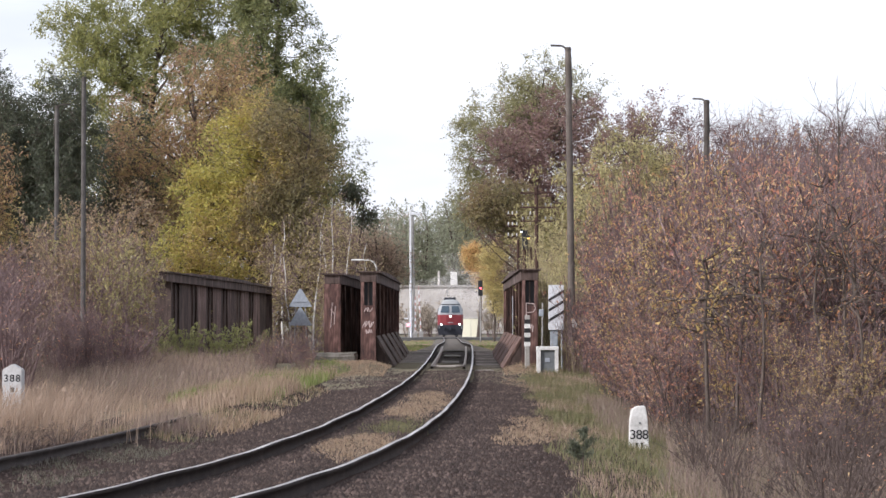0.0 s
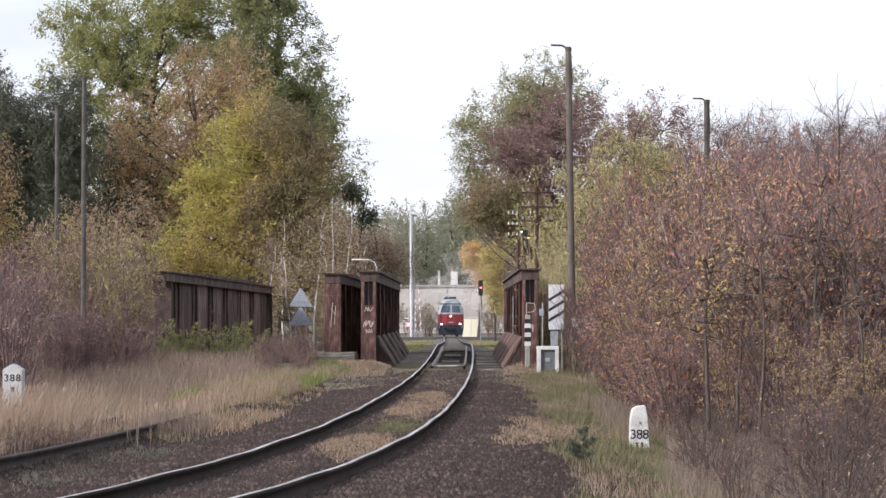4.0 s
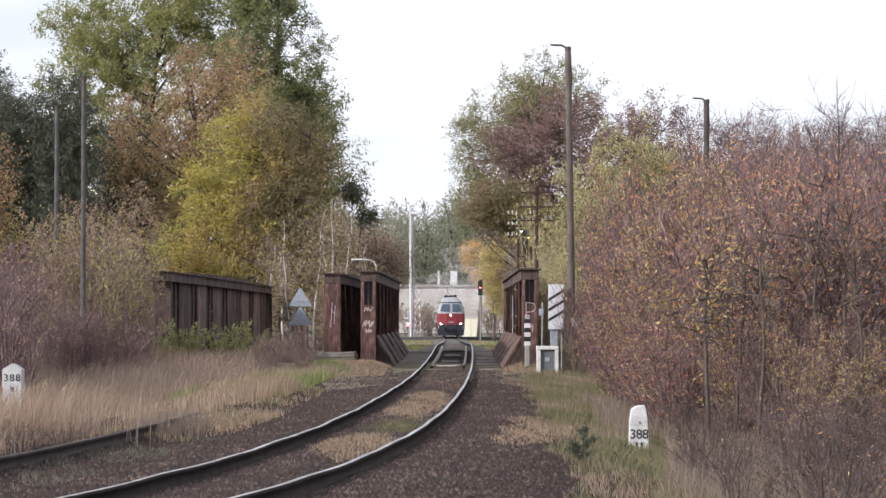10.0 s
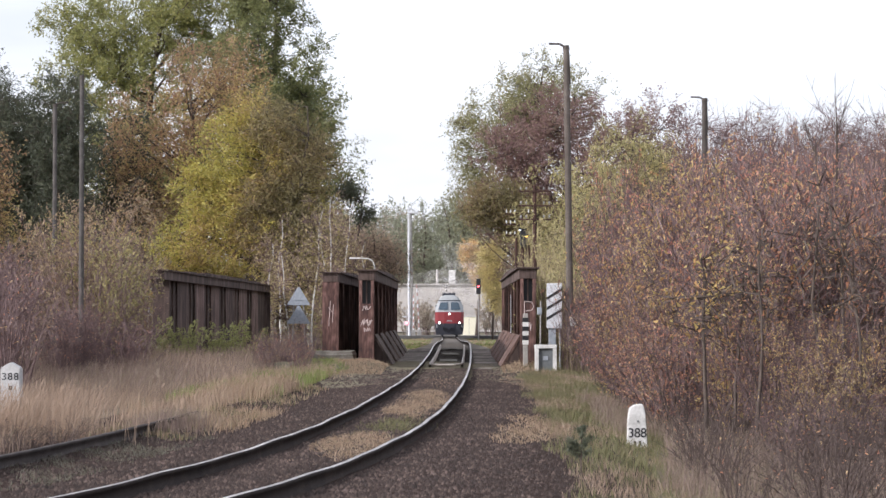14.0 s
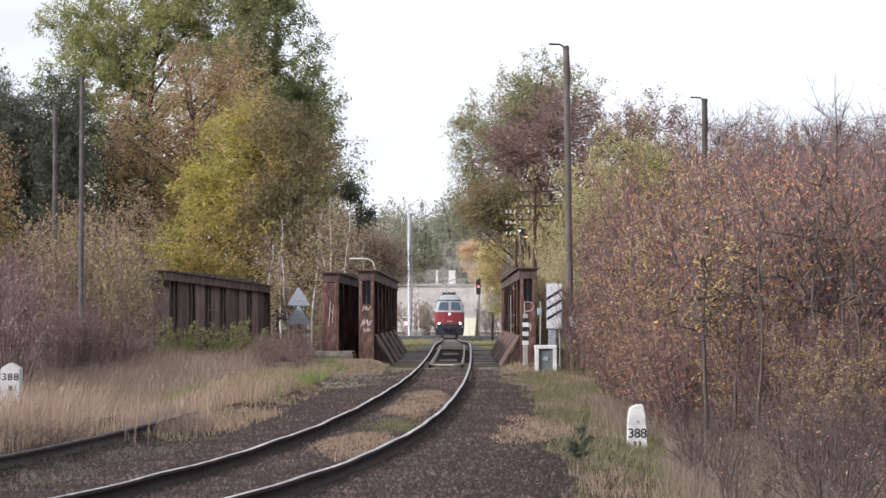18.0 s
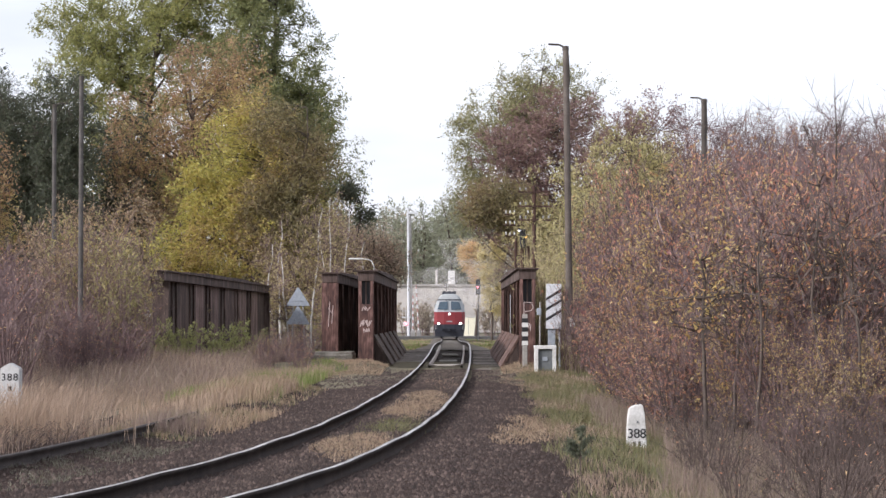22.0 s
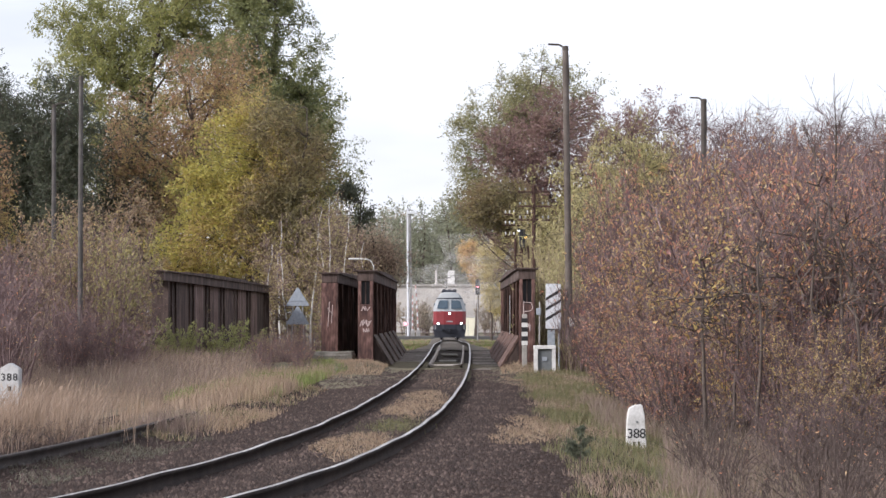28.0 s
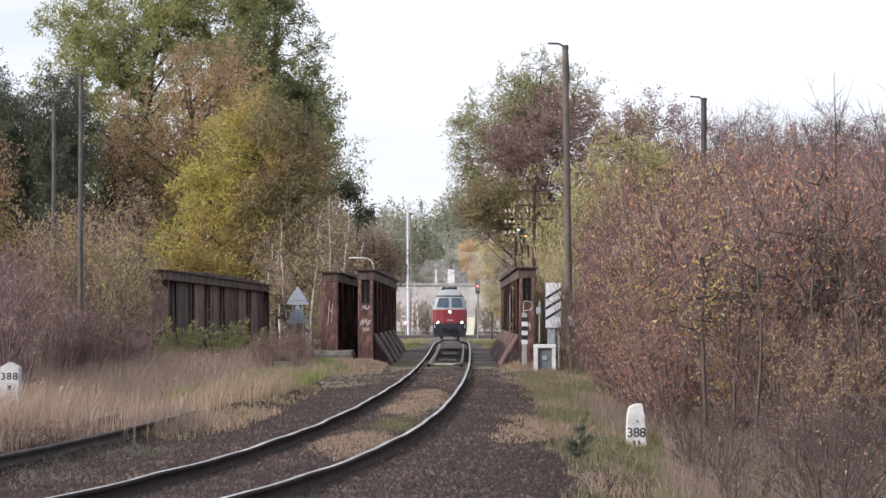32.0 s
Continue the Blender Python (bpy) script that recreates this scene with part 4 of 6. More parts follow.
plant(S_ROD, [(0.036 * y + 0.016 * y * _r.uniform(), y, 1.1 + 0.35 * _r.uniform(), 1.2) for y in np.linspace(114, 124, 10)], 19, "willow rods by the bridge")
plant(S_YEL, [(5.3, 35.5, 0.33, 0.5), (6.0, 37, 0.36, 0.5), (4.5, 39, 0.5, 0.5), (3.9, 52, 0.6, 0.6), (4.3, 47, 0.62, 0.6)], 20, "thicket beside the line")
plant(S_BARE, [(-y * (0.118 + 0.034 * _r.uniform()), y, 0.36 + 0.16 * _r.uniform(), 0.8) for y in np.linspace(70.5, 74, 9)], 21, "scrub beyond the dry grass")
plant(S_LOW, [(-5.75 + 0.16 * k - 0.3 * _r.uniform(), 32.5 + 1.6 * _r.uniform(), 0.25 + 0.2 * _r.uniform(), 0.8) for k in range(7)], 24, "brambles in the dry grass")
plant(S_PURPLE, [(y * (0.112 + 0.052 * _r.uniform()), y, 0.3 + 0.2 * _r.uniform(), 0.5) for y in np.linspace(37.5, 43, 12)], 26, "thicket beside the line")
plant(S_YEL, [(5.2, 36.8, 0.42, 0.42), (5.75, 36.6, 0.42, 0.4), (6.1, 38.5, 0.4, 0.4), (3.95, 44, 0.55, 0.45), (4.25, 52, 0.6, 0.5)], 27, "thicket beside the line")
plant(S_NEAR, [(-y * (0.05 + 0.02 * _r.uniform()), y, 0.35 + 0.45 * _r.uniform(), 0.6) for y in np.linspace(72, 80, 14)], 28, "dead weeds before the girders")
plant(S_NEAR, [(y * (0.086 + 0.075 * _r.uniform()), y, 0.8 + 0.5 * _r.uniform(), 0.9) for y in np.linspace(40.5, 45, 16)], 30, "thicket beside the line")
plant(S_PURPLE, [(y * (0.128 + 0.045 * _r.uniform()), y, 0.5 + 0.22 * _r.uniform(), 0.6) for y in np.linspace(41, 46, 12)], 31, "thicket beside the line")
plant(S_BARE, [(-9.45 + 0.28 * k, 66.5 + 1.2 * _r.uniform(), 0.5 + 0.25 * _r.uniform(), 0.6) for k in (-2, -1, 0, 1)], 29, "scrub beyond the dry grass")
plant(S_YEL, [(-10.3, 79, 1.0, 0.8), (-11.2, 80, 0.95, 0.8)], 18, "olive shrubs")
plant(S_TALL, [(9.3, 60, 0.84, 1.0), (10.3, 60, 0.86, 0.9), (7.9, 58, 0.74, 0.9)], 9, "tall bare saplings")
plant(S_FAR, [(-2.6, 335, 1.3, 1.3), (-1.2, 340, 1.5, 1.5), (-4.5, 338, 1.2, 1.3), (6.5, 330, 1.4, 1.4), (-7.2, 342, 1.3, 1.5), (8.2, 334, 1.5, 1.4)], 8, "shrubs before the warehouse")
plant(S_WEED, [(x, 82.3 + math.sin(i * 2.3), hf, wf) for i, (x, hf, wf) in enumerate(((-9.3, 0.9, 1.2), (-8.7, 1.35, 1.2), (-8.3, 1.1, 0.9), (-7.2, 0.8, 1.0), (-6.8, 1.3, 1.5), (-6.4, 1.15, 1.4), (-10.0, 0.8, 1.6)))], 7, "weeds at the girder")
for i, (x, y, h, w) in enumerate(((3.98, 38.2, 2.75, 0.75), (5.4, 44, 3.6, 0.7), (7.0, 47, 4.6, 0.9), (6.3, 52, 5.0, 0.9), (5.2, 58, 5.2, 0.9), (4.36, 38.1, 2.5, 0.6), (4.62, 37.2, 3.1, 0.6), (5.55, 37.0, 3.4, 0.7), (5.95, 37.4, 3.6, 0.8),
                                 (6.2, 37.0, 3.2, 0.6))):
    tree("thin dark sapling with bare forked twigs", x, y, [(0, 0, h - 0.9, w, w, 0.9), (0, 0, h * 0.62, w * 0.9, w, h * 0.2)], L_RUSSET if i > 4 else L_BUSHY, 300 + i, 13 if i > 4 else 24, 9 if i > 4 else 14, 0.065 if i > 4 else 0.085, 0.22, 0.022 if i > 4 else 0.03, M_BARK, limbs=7 if i > 4 else 12, name="sapling",
         group="saplings in the thicket", low=0.5)


def fan_sapling(x, y, stem, top, reach, lean, seed):
    """A bare young tree: one straight dark stem that ends in a fan of long thin shoots."""
    rng = np.random.default_rng(seed)
    z = float(surf_z(x, y))
    e = thing("sapling", x, y, z, "bare young tree with a fan of long thin shoots", "sapling", "tall bare saplings")
    k = np.linspace(0, 1, 6)
    p = np.stack([lean * k ** 1.5, 0 * k, (stem - z) * k], 1)
    tubes("trunk", p[None], np.interp(k, (0, 1), (0.028, 0.016))[None], 7, M_BARK, e)
    n = 13
    f = rng.uniform(0.7, 1.0, n)
    a = np.stack([np.interp(f, k, p[:, 0]), 0 * f, np.interp(f, k, p[:, 2])], 1)
    b = a + np.stack([rng.uniform(-1, 1, n) * reach, rng.uniform(-0.5, 0.5, n) * reach, (top - stem) * rng.uniform(0.6, 1.05, n)], 1)
    c = (a + b) / 2 + np.stack([0 * f, 0 * f, -0.1 * (top - stem) + 0 * f], 1)
    w = bezier(a, c, b, 6)
    tagged(tubes("shoot_work", w, np.linspace(0.0055, 0.0025, 6)[None] * np.ones((n, 1)), 4, M_BARK, e), kind="stuff")
    q = np.repeat(np.arange(n), 3)
    u = w[q, rng.integers(1, 5, len(q))]
    v = u + np.stack([rng.uniform(-0.25, 0.25, len(q)), rng.uniform(-0.2, 0.2, len(q)), rng.uniform(0.12, 0.4, len(q))], 1)
    ribbons("twig_work", u, v, 0.009, rng, M_BARK, e)


fan_sapling(6.5, 42, 4.75, 5.75, 0.62, 0.05, 401)
fan_sapling(6.9, 41, 4.5, 5.6, 0.5, 0.35, 402)
fan_sapling(6.9, 45.5, 4.6, 5.3, 0.4, -0.2, 403)
for p, m in HELD:
    p.matrix_basis = m


# ---- grass ----
def grass(name, label, material, xs, ys, height, seed, width=0.012, lean=0.3, heads=0.0, wind=0.0):
    rng = np.random.default_rng(seed)
    n = len(xs)
    z = surf_z(xs, ys) - 0.02
    b = np.stack([xs, ys, z], 1)
    a = rng.uniform(0, 2 * np.pi, n)
    side = np.stack([np.cos(a), np.sin(a), np.zeros(n)], 1) * (width * rng.uniform(0.6, 1.3, n) / 2)[:, None]
    h = height * rng.uniform(0.45, 1.15, n)
    a2 = rng.uniform(0, 2 * np.pi, n)
    off = np.stack([np.cos(a2), np.sin(a2), np.zeros(n)], 1) * (h * lean * rng.uniform(0, 1, n))[:, None]
    off[:, 0] += wind * h
    up = np.stack([np.zeros(n), np.zeros(n), h], 1)
    mid = b + up * 0.55 + off * 0.3
    tip = b + up + off
    V = np.stack([b - side, b + side, mid - side * 0.8, mid + side * 0.8, tip], 1).reshape(-1, 3)
    i = np.arange(n)[:, None] * 5
    F = np.concatenate([i + np.array([[0, 1, 2]]), i + np.array([[1, 3, 2]]), i + np.array([[2, 3, 4]])])
    if heads:
        m = rng.uniform(size=n) < heads
        k = int(m.sum())
        t, d = tip[m], (tip - mid)[m]
        d = d / (np.linalg.norm(d, axis=1, keepdims=True) + 1e-9) * rng.uniform(0.07, 0.16, (k, 1))
        w = side[m] / (width / 2) * 0.006
        q = len(V) + np.arange(k)[:, None] * 4
        V = np.concatenate([V, np.stack([t - d, t - d * 0.5 + w, t + d * 0.25, t - d * 0.5 - w], 1).reshape(-1, 3)])
        F = np.concatenate([F, q + np.array([[0, 1, 2]]), q + np.array([[0, 2, 3]])])
    return tagged(from_arrays(name, V, F, material), label, "grass", kind="stuff")


def scatter(rng, n, y0, y1, o0, o1, power=1.0):
    y = y0 + (y1 - y0) * rng.uniform(0, 1, n) ** power
    o = rng.uniform(o0, o1, n)
    return line_x(y) + o, y


G_DRY = leafy("dry_grass", [(0.22, 0.155, 0.115), (0.31, 0.225, 0.165), (0.41, 0.3, 0.22), (0.35, 0.265, 0.195)], 0.8, 0.3)
G_TUFT = leafy("straw_tufts", [(0.23, 0.155, 0.105), (0.33, 0.23, 0.155), (0.43, 0.32, 0.22), (0.3, 0.245, 0.155)], 1.6, 0.3)
G_WEED = leafy("dry_weed_stems", [(0.16, 0.11, 0.1), (0.23, 0.165, 0.14), (0.3, 0.23, 0.18), (0.22, 0.2, 0.12)], 0.8, 0.3)
G_FRESH = leafy("fresh_grass", [(0.12, 0.145, 0.045), (0.17, 0.21, 0.06), (0.23, 0.27, 0.085), (0.33, 0.265, 0.15)], 0.8, 0.3)
G_MOSS = leafy("grey_green_moss", [(0.09, 0.085, 0.065), (0.13, 0.125, 0.09), (0.18, 0.165, 0.12)], 0.8, 0.2)
G_GREEN = leafy("green_grass", [(0.13, 0.11, 0.06), (0.15, 0.15, 0.065), (0.18, 0.18, 0.08), (0.27, 0.21, 0.13)], 0.8, 0.3)
_g = np.random.default_rng(9)
x, y = scatter(_g, 130000, 25, 86, -12.5, -3.7, 1.25)
_k = _g.uniform(size=130000) < np.clip((line_x(y) - x - 3.75 - 1.9 * np.clip((y - 36) / 8, 0, 1) * np.clip((60 - y) / 8, 0.5, 1)) / 1.3, 0, 1)
x, y = x[_k], y[_k]
_k = wave(x * 0.8, y * 0.45, 4) + 0.35 * _g.normal(size=len(x))
_h = 0.66 * np.clip(0.85 + 0.35 * wave(x * 0.7, y * 0.35, 9), 0.45, 1.2) * (1 - 0.35 * np.clip((-x - 0.13 * y) / 0.8, 0, 1) * np.clip((41 - y) / 2, 0, 1))
_m = _k > -0.35 + 0.45 * np.clip((y - 46) / 16, 0, 1)
grass("dry_grass", "tall straw-coloured dry grass on the disused track", G_DRY, x[_m], y[_m], _h[_m], 1, 0.0055, 0.7, 0.25, 0.14)
grass("dry_weeds", "greyish brown dead weeds in the dry grass", G_WEED, x[~_m], y[~_m], _h[~_m] * 1.1, 15, 0.006, 0.6, 0.35, 0.1)
x, y = scatter(_g, 4200, 41, 70, -4.5, -3.4)
grass("dry_grass", "straw-coloured dry grass over the old rail", G_DRY, x, y, 0.3, 11)
x, y = scatter(_g, 11000, 53, 72, -5.4, -3.0)
_k = wave(x * 1.1, y * 0.5, 14) + 0.35 * _g.normal(size=11000) > -0.1
grass("verge_grass", "patchy fresh green grass along the ballast", G_FRESH, x[_k], y[_k], 0.28, 2)
grass("dry_grass", "pale straw among the green verge", G_DRY, x[~_k], y[~_k], 0.32, 16, 0.01, 0.5, 0.3)
x, y = scatter(_g, 4500, 42, 60, -4.6, -3.1)
_k = wave(x * 1.3, y * 0.5, 19) + 0.3 * _g.normal(size=4500) > -0.05
grass("straw_tufts", "yellow straw tussocks over the old rail", G_TUFT, x[_k], y[_k], 0.36, 17, 0.01, 0.5, 0.3, 0.1)
y = 21 + 56 * _g.uniform(0, 1, 62000)
x = 1.42 + 0.017 * (y - 25) + 0.3 * wave(y * 1.3, y * 0.4) + 2.8 * _g.uniform(0, 1, 62000) ** 0.85
_k = wave(x * 1.7, y * 0.8, 5) + 0.3 * _g.normal(size=62000) > -0.2
grass("verge_grass", "short olive green grass below the thicket", G_GREEN, x[_k], y[_k], 0.18, 3, 0.0065, 0.9)
grass("verge_grass", "short dry grass below the thicket", G_DRY, x[~_k], y[~_k], 0.15, 6, 0.0065, 1.1)
y = 20 + 32 * _g.uniform(0, 1, 24000)
x = 2.55 + 0.01 * (y - 25) + 0.3 * wave(y * 0.9, y * 0.3, 6) + 3.6 * _g.uniform(0, 1, 24000)
_k = ~((x / y > 0.066) & (x / y < 0.088) & (y > 30) & (y < 39))
x, y = x[_k], y[_k]
grass("dry_weeds", "dry brown weeds below the thicket", G_WEED, x, y, 0.42, 5, 0.007, 0.7)
y = _g.uniform(34, 38.7, 4200)
x = -0.169 * y + _g.normal(0, 0.6, 4200)
grass("dry_grass", "tall dry grass before the kilometre post", G_DRY, x, y, 0.76, 7, 0.006, 0.6, 0.25, 0.14)
y = np.concatenate([_g.uniform(112, 190, 24000), _g.uniform(190, 280, 6000)])
x = line_x(y) + np.where(_g.uniform(size=30000) < 0.5, -1, 1) * _g.uniform(1.7, 7, 30000)
_k = wave(x * 0.9, y * 0.16, 3) + 0.5 * _g.normal(size=30000) > 0.1
grass("verge_grass", "sunlit fresh grass beyond the bridge", G_FRESH, x[_k], y[_k], 0.2, 8, 0.05, 0.7)
grass("straw_tufts", "bleached straw among the grass beyond the bridge", G_TUFT, x[~_k], y[~_k], 0.16, 34, 0.05, 0.7)
y = 36 + 26 * _g.uniform(0, 1, 15000)
x = line_x(y) - 2.4 - 1.7 * _g.uniform(0, 1, 15000)
_k = wave(x * 1.9, y * 1.1, 8) + 0.35 * _g.normal(size=15000) > 0.12 + 0.35 * (x - line_x(y) + 3.3)
x, y = x[_k], y[_k]
grass("verge_grass", "straw and green tufts along the old ballast", G_GREEN, x[::2], y[::2], 0.13, 12, 0.01, 0.8)
grass("verge_grass", "bleached straw tufts along the old ballast", G_TUFT, x[1::2], y[1::2], 0.15, 13, 0.01, 0.8)
y = np.concatenate([_g.normal(37.6, 0.5, 700), _g.normal(39.9, 0.8, 1900)])
x = line_x(y) - 3.25 + _g.normal(0, 0.26, 2600)
grass("dry_weeds", "short grey-brown weeds growing over the old rail", G_WEED, x, y, 0.27, 14, 0.008, 0.6)
for _o in (-1, 1):
    y = _g.uniform(71, 78.6, 5000)
    x = line_x(y) + _o * _g.uniform(1.7, 4.4, 5000)
    _k = (_o * (x - line_x(y)) > 3.0 + 0.5 * wave(x * 2, y, 7)) & (_o < 0)
    if _o < 0:
        grass("verge_grass", "short fresh grass at the bridge head", G_FRESH, x[_k], y[_k], 0.14, 29, 0.012, 0.9)
    grass("straw_tufts", "short straw-coloured grass at the bridge head", G_TUFT, x[~_k], y[~_k], 0.12, 31 + _o, 0.012, 0.9)
y = _g.uniform(38, 47, 4500)
x = line_x(y) - 2.2 - 0.9 * _g.uniform(0, 1, 4500)
_k = wave(x * 1.7, y * 0.7, 11) + 0.4 * _g.normal(size=4500) > 0.25 + 0.25 * np.clip((41 - y) / 2, 0, 2)
grass("straw_tufts", "yellow straw tussocks beside the ballast", G_TUFT, x[_k], y[_k], 0.17, 35, 0.009, 0.6, 0.2, 0.08)
y = 26 + 11 * _g.uniform(0, 1, 9000)
x = line_x(y) - 2.2 - 1.1 * _g.uniform(0, 1, 9000)
_k = wave(x * 2.6, y * 1.7, 23) + 0.25 * _g.normal(size=9000) > 0.08
grass("verge_grass", "sparse grey-green tufts on the old ballast", G_MOSS, x[_k], y[_k], 0.07, 18, 0.009, 1.1)
y = _g.normal(39.5, 1.3, 1500)
x = line_x(y) + _g.normal(0.2, 0.22, 1500)
grass("verge_grass", "small olive tufts between the rails", G_GREEN, x, y, 0.09, 19, 0.01, 1.2)
_n = []
for y0, y1, o0, o1, k in ((29.5, 37, -0.45, 0.66, 11000), (41, 58, -0.45, 0.66, 19000), (58, 68, -0.3, 0.66, 900), (35, 45, 1.75, 2.9, 13000), (62, 77, 1.6, 3.4, 6500), (68, 78.5, -4.2, -2.1, 6000)):
    yy, oo = _g.uniform(y0, y1, k), _g.uniform(o0, o1, k)
    u, v = (2 * yy - y0 - y1) / (y1 - y0), (2 * oo - o0 - o1) / (o1 - o0)
    kp = 1 - u * u - v * v * 0.8 + 0.75 * wave(oo * 3.3, yy * 0.9, 2) + 0.35 * wave(oo * 9, yy * 3.1, 6) > _g.uniform(0, 1.5, k)
    _n.append((line_x(yy[kp]) + oo[kp], yy[kp]))
grass("straw_tufts", "short bleached straw tufts between the rails", G_TUFT, np.concatenate([a for a, b in _n]), np.concatenate([b for a, b in _n]), 0.085, 4, 0.011, 1.4)


def ballast_stones():
    rng = np.random.default_rng(5)
    n = 70000
    y = 21 + 55 * rng.uniform(0, 1, n) ** 1.5
    o = np.clip(rng.normal(0.3, 1.8, n), -3.3, 4.0)
    keep = (np.abs(np.abs(o) - 0.7535) > 0.1)
    y, o = y[keep], o[keep]
    n = len(y)
    x, yy = beside(y, o)
    z = surf_z(x, yy)
    c = np.stack([x, yy, z + 0.008], 1)
    base = np.array([(1, 0, -0.3), (0, 1, -0.3), (-1, 0, -0.3), (0, -1, -0.3), (0, 0, 0.8)], float)
    s = 0.011 + 0.034 * rng.uniform(0, 1, (n, 1, 1)) ** 2.2
    V = base[None] * s * rng.uniform(0.6, 1.2, (n, 5, 1))
    a = rng.uniform(0, 6.28, n)
    R = np.zeros((n, 3, 3))
    R[:, 0, 0], R[:, 0, 1], R[:, 1, 0], R[:, 1, 1], R[:, 2, 2] = np.cos(a), -np.sin(a), np.sin(a), np.cos(a), 1
    V = np.einsum("nij,nkj->nki", R, V) + c[:, None]
    f = np.array([(0, 1, 4), (1, 2, 4), (2, 3, 4), (3, 0, 4)])
    F = (np.arange(n)[:, None, None] * 5 + f[None]).reshape(-1, 3)
    tagged(from_arrays("ballast_stones", V.reshape(-1, 3), F, leafy("stones", [(0.017, 0.011, 0.009), (0.034, 0.022, 0.018), (0.058, 0.039, 0.032), (0.14, 0.1, 0.085)], 1.5, 0.0, 0.9)),
           "loose dark brown crushed stones beside the rails", "ballast", kind="stuff")


ballast_stones()


# ---- marks, poles and signals ----
def km_stone(x, y, w, h, label, flat_top, paint):
    z = float(ground_z(x, y)) - 0.05
    e = thing("kilometre_post", x, y, z, label, "marker post", "kilometre posts")
    t = w * 0.42
    if flat_top:
        out = [(-w * 0.5, 0), (w * 0.53, 0), (w * 0.42, h * 0.8), (w * 0.3, h), (-w * 0.1, h * 0.985), (-w * 0.36, h * 0.92), (-w * 0.45, h * 0.7)]
    else:
        out = [(-w / 2, 0), (w / 2, 0), (w / 2, h * 0.935), (0, h), (-w / 2, h * 0.935)]
    bm = prism(out, -t, t)
    bmesh.ops.bevel(bm, geom=list(bm.edges), offset=0.012, segments=2, affect="EDGES")
    part("stone", bm, paint, e)
    return e, t


k1, t1 = km_stone(2.88, 37.5, 0.29, 0.71, "whitewashed stone kilometre post leaning in green grass", True, M_WHITE)
for _i, _c in enumerate("388"):
    letters("numeral", _c, 0.195, M_BLACK, k1, pose((_i - 1) * 0.092, -t1 - 0.004, 0.225, 90), "black painted numeral")
part("painted_mark", boxed(-0.055, -0.02, -t1 - 0.005, -t1 - 0.001, 0.1, 0.17), M_BLACK, k1, "worn black figure")
part("painted_mark", boxed(0.02, 0.055, -t1 - 0.005, -t1 - 0.001, 0.1, 0.17), M_BLACK, k1, "worn black figure")
part("bolt", tubed((0.01, -t1 - 0.012, 0.46), (0.01, -t1 + 0.01, 0.46), 0.016, n=8), M_DOOR, k1, "small dark bolt head")
k2, t2 = km_stone(-6.6, 39.1, 0.305, 1.36, "white concrete kilometre post with pointed top in dry grass", False, M_GREYWASH)
for _i, _c in enumerate("388"):
    letters("numeral", _c, 0.155, M_BLACK, k2, pose((_i - 1) * 0.092, -t2 - 0.004, 1.09, 90), "black painted numeral")
part("painted_mark", boxed(-0.022, 0.03, -t2 - 0.005, -t2 - 0.001, 0.93, 1.0), M_BLACK, k2, "worn black figure")


def lamp_pole(x, y, top, r, label, material, hook=True, lean=0.0, side=-1):
    z = float(ground_z(x, y))
    e = thing("lamp_pole", x, y, z, label, "pole", "old poles along the line")
    h = top - z
    part("pole", tubed((0, 0, -0.1), (lean, 0, h), r * 1.25, r, 12), material, e)
    part("cap", tubed((lean, 0, h), (lean, 0, h + 0.12), r * 1.15, r * 1.0, 12), M_POLE, e)
    if hook:
        part("bracket", pipe([(lean - side * 0.1, 0, h - 1.0), (lean - side * 0.06, 0, h - 0.1), (lean + side * 0.02, 0, h + 0.06), (lean + side * 0.18, 0, h + 0.16), (lean + side * 0.5, 0, h + 0.17)], 0.03), M_POLE, e, "bent steel bracket")
    return e


_lp = lamp_pole(3.7, 72.6, 9.15, 0.085, "tall dark wooden pole with a bent bracket arm", M_MAINPOLE, lean=-0.12)
part("number_plate", boxed(-0.03, 0.13, -0.13, -0.115, 1.25 - _lp.location.z, 1.5 - _lp.location.z), M_WHITE, _lp, "small white plate")
rp = thing("red_marker_post", 4.12, 73.4, float(ground_z(4.1, 72.6)), "red and cream banded marker post among shrubs", "marker post")
_t = 1.8 - rp.location.z
part("post", boxed(-0.035, 0.035, -0.035, 0.035, -0.1, _t, 0.01), M_POLE, rp)
for k in range(5):
    q = _t - 0.1 - 0.21 * k
    part("band", prism([(-0.085, q - 0.16), (0.085, q - 0.24), (0.085, q - 0.03), (-0.085, q + 0.05)], -0.075, -0.064), (M_SIGNRED, M_CREAM)[k % 2], rp)
lamp_pole(9.45, 91, 9.2, 0.1, "dark wooden pole with bracket rising from the thicket", M_POLE)
lamp_pole(-9.91, 70, 8.05, 0.06, "grey weathered wooden pole without a bracket", M_OLDPOLE, hook=False)
lamp_pole(-14.3, 94, 9.25, 0.075, "grey weathered wooden pole with bracket arm", M_OLDPOLE, side=1)


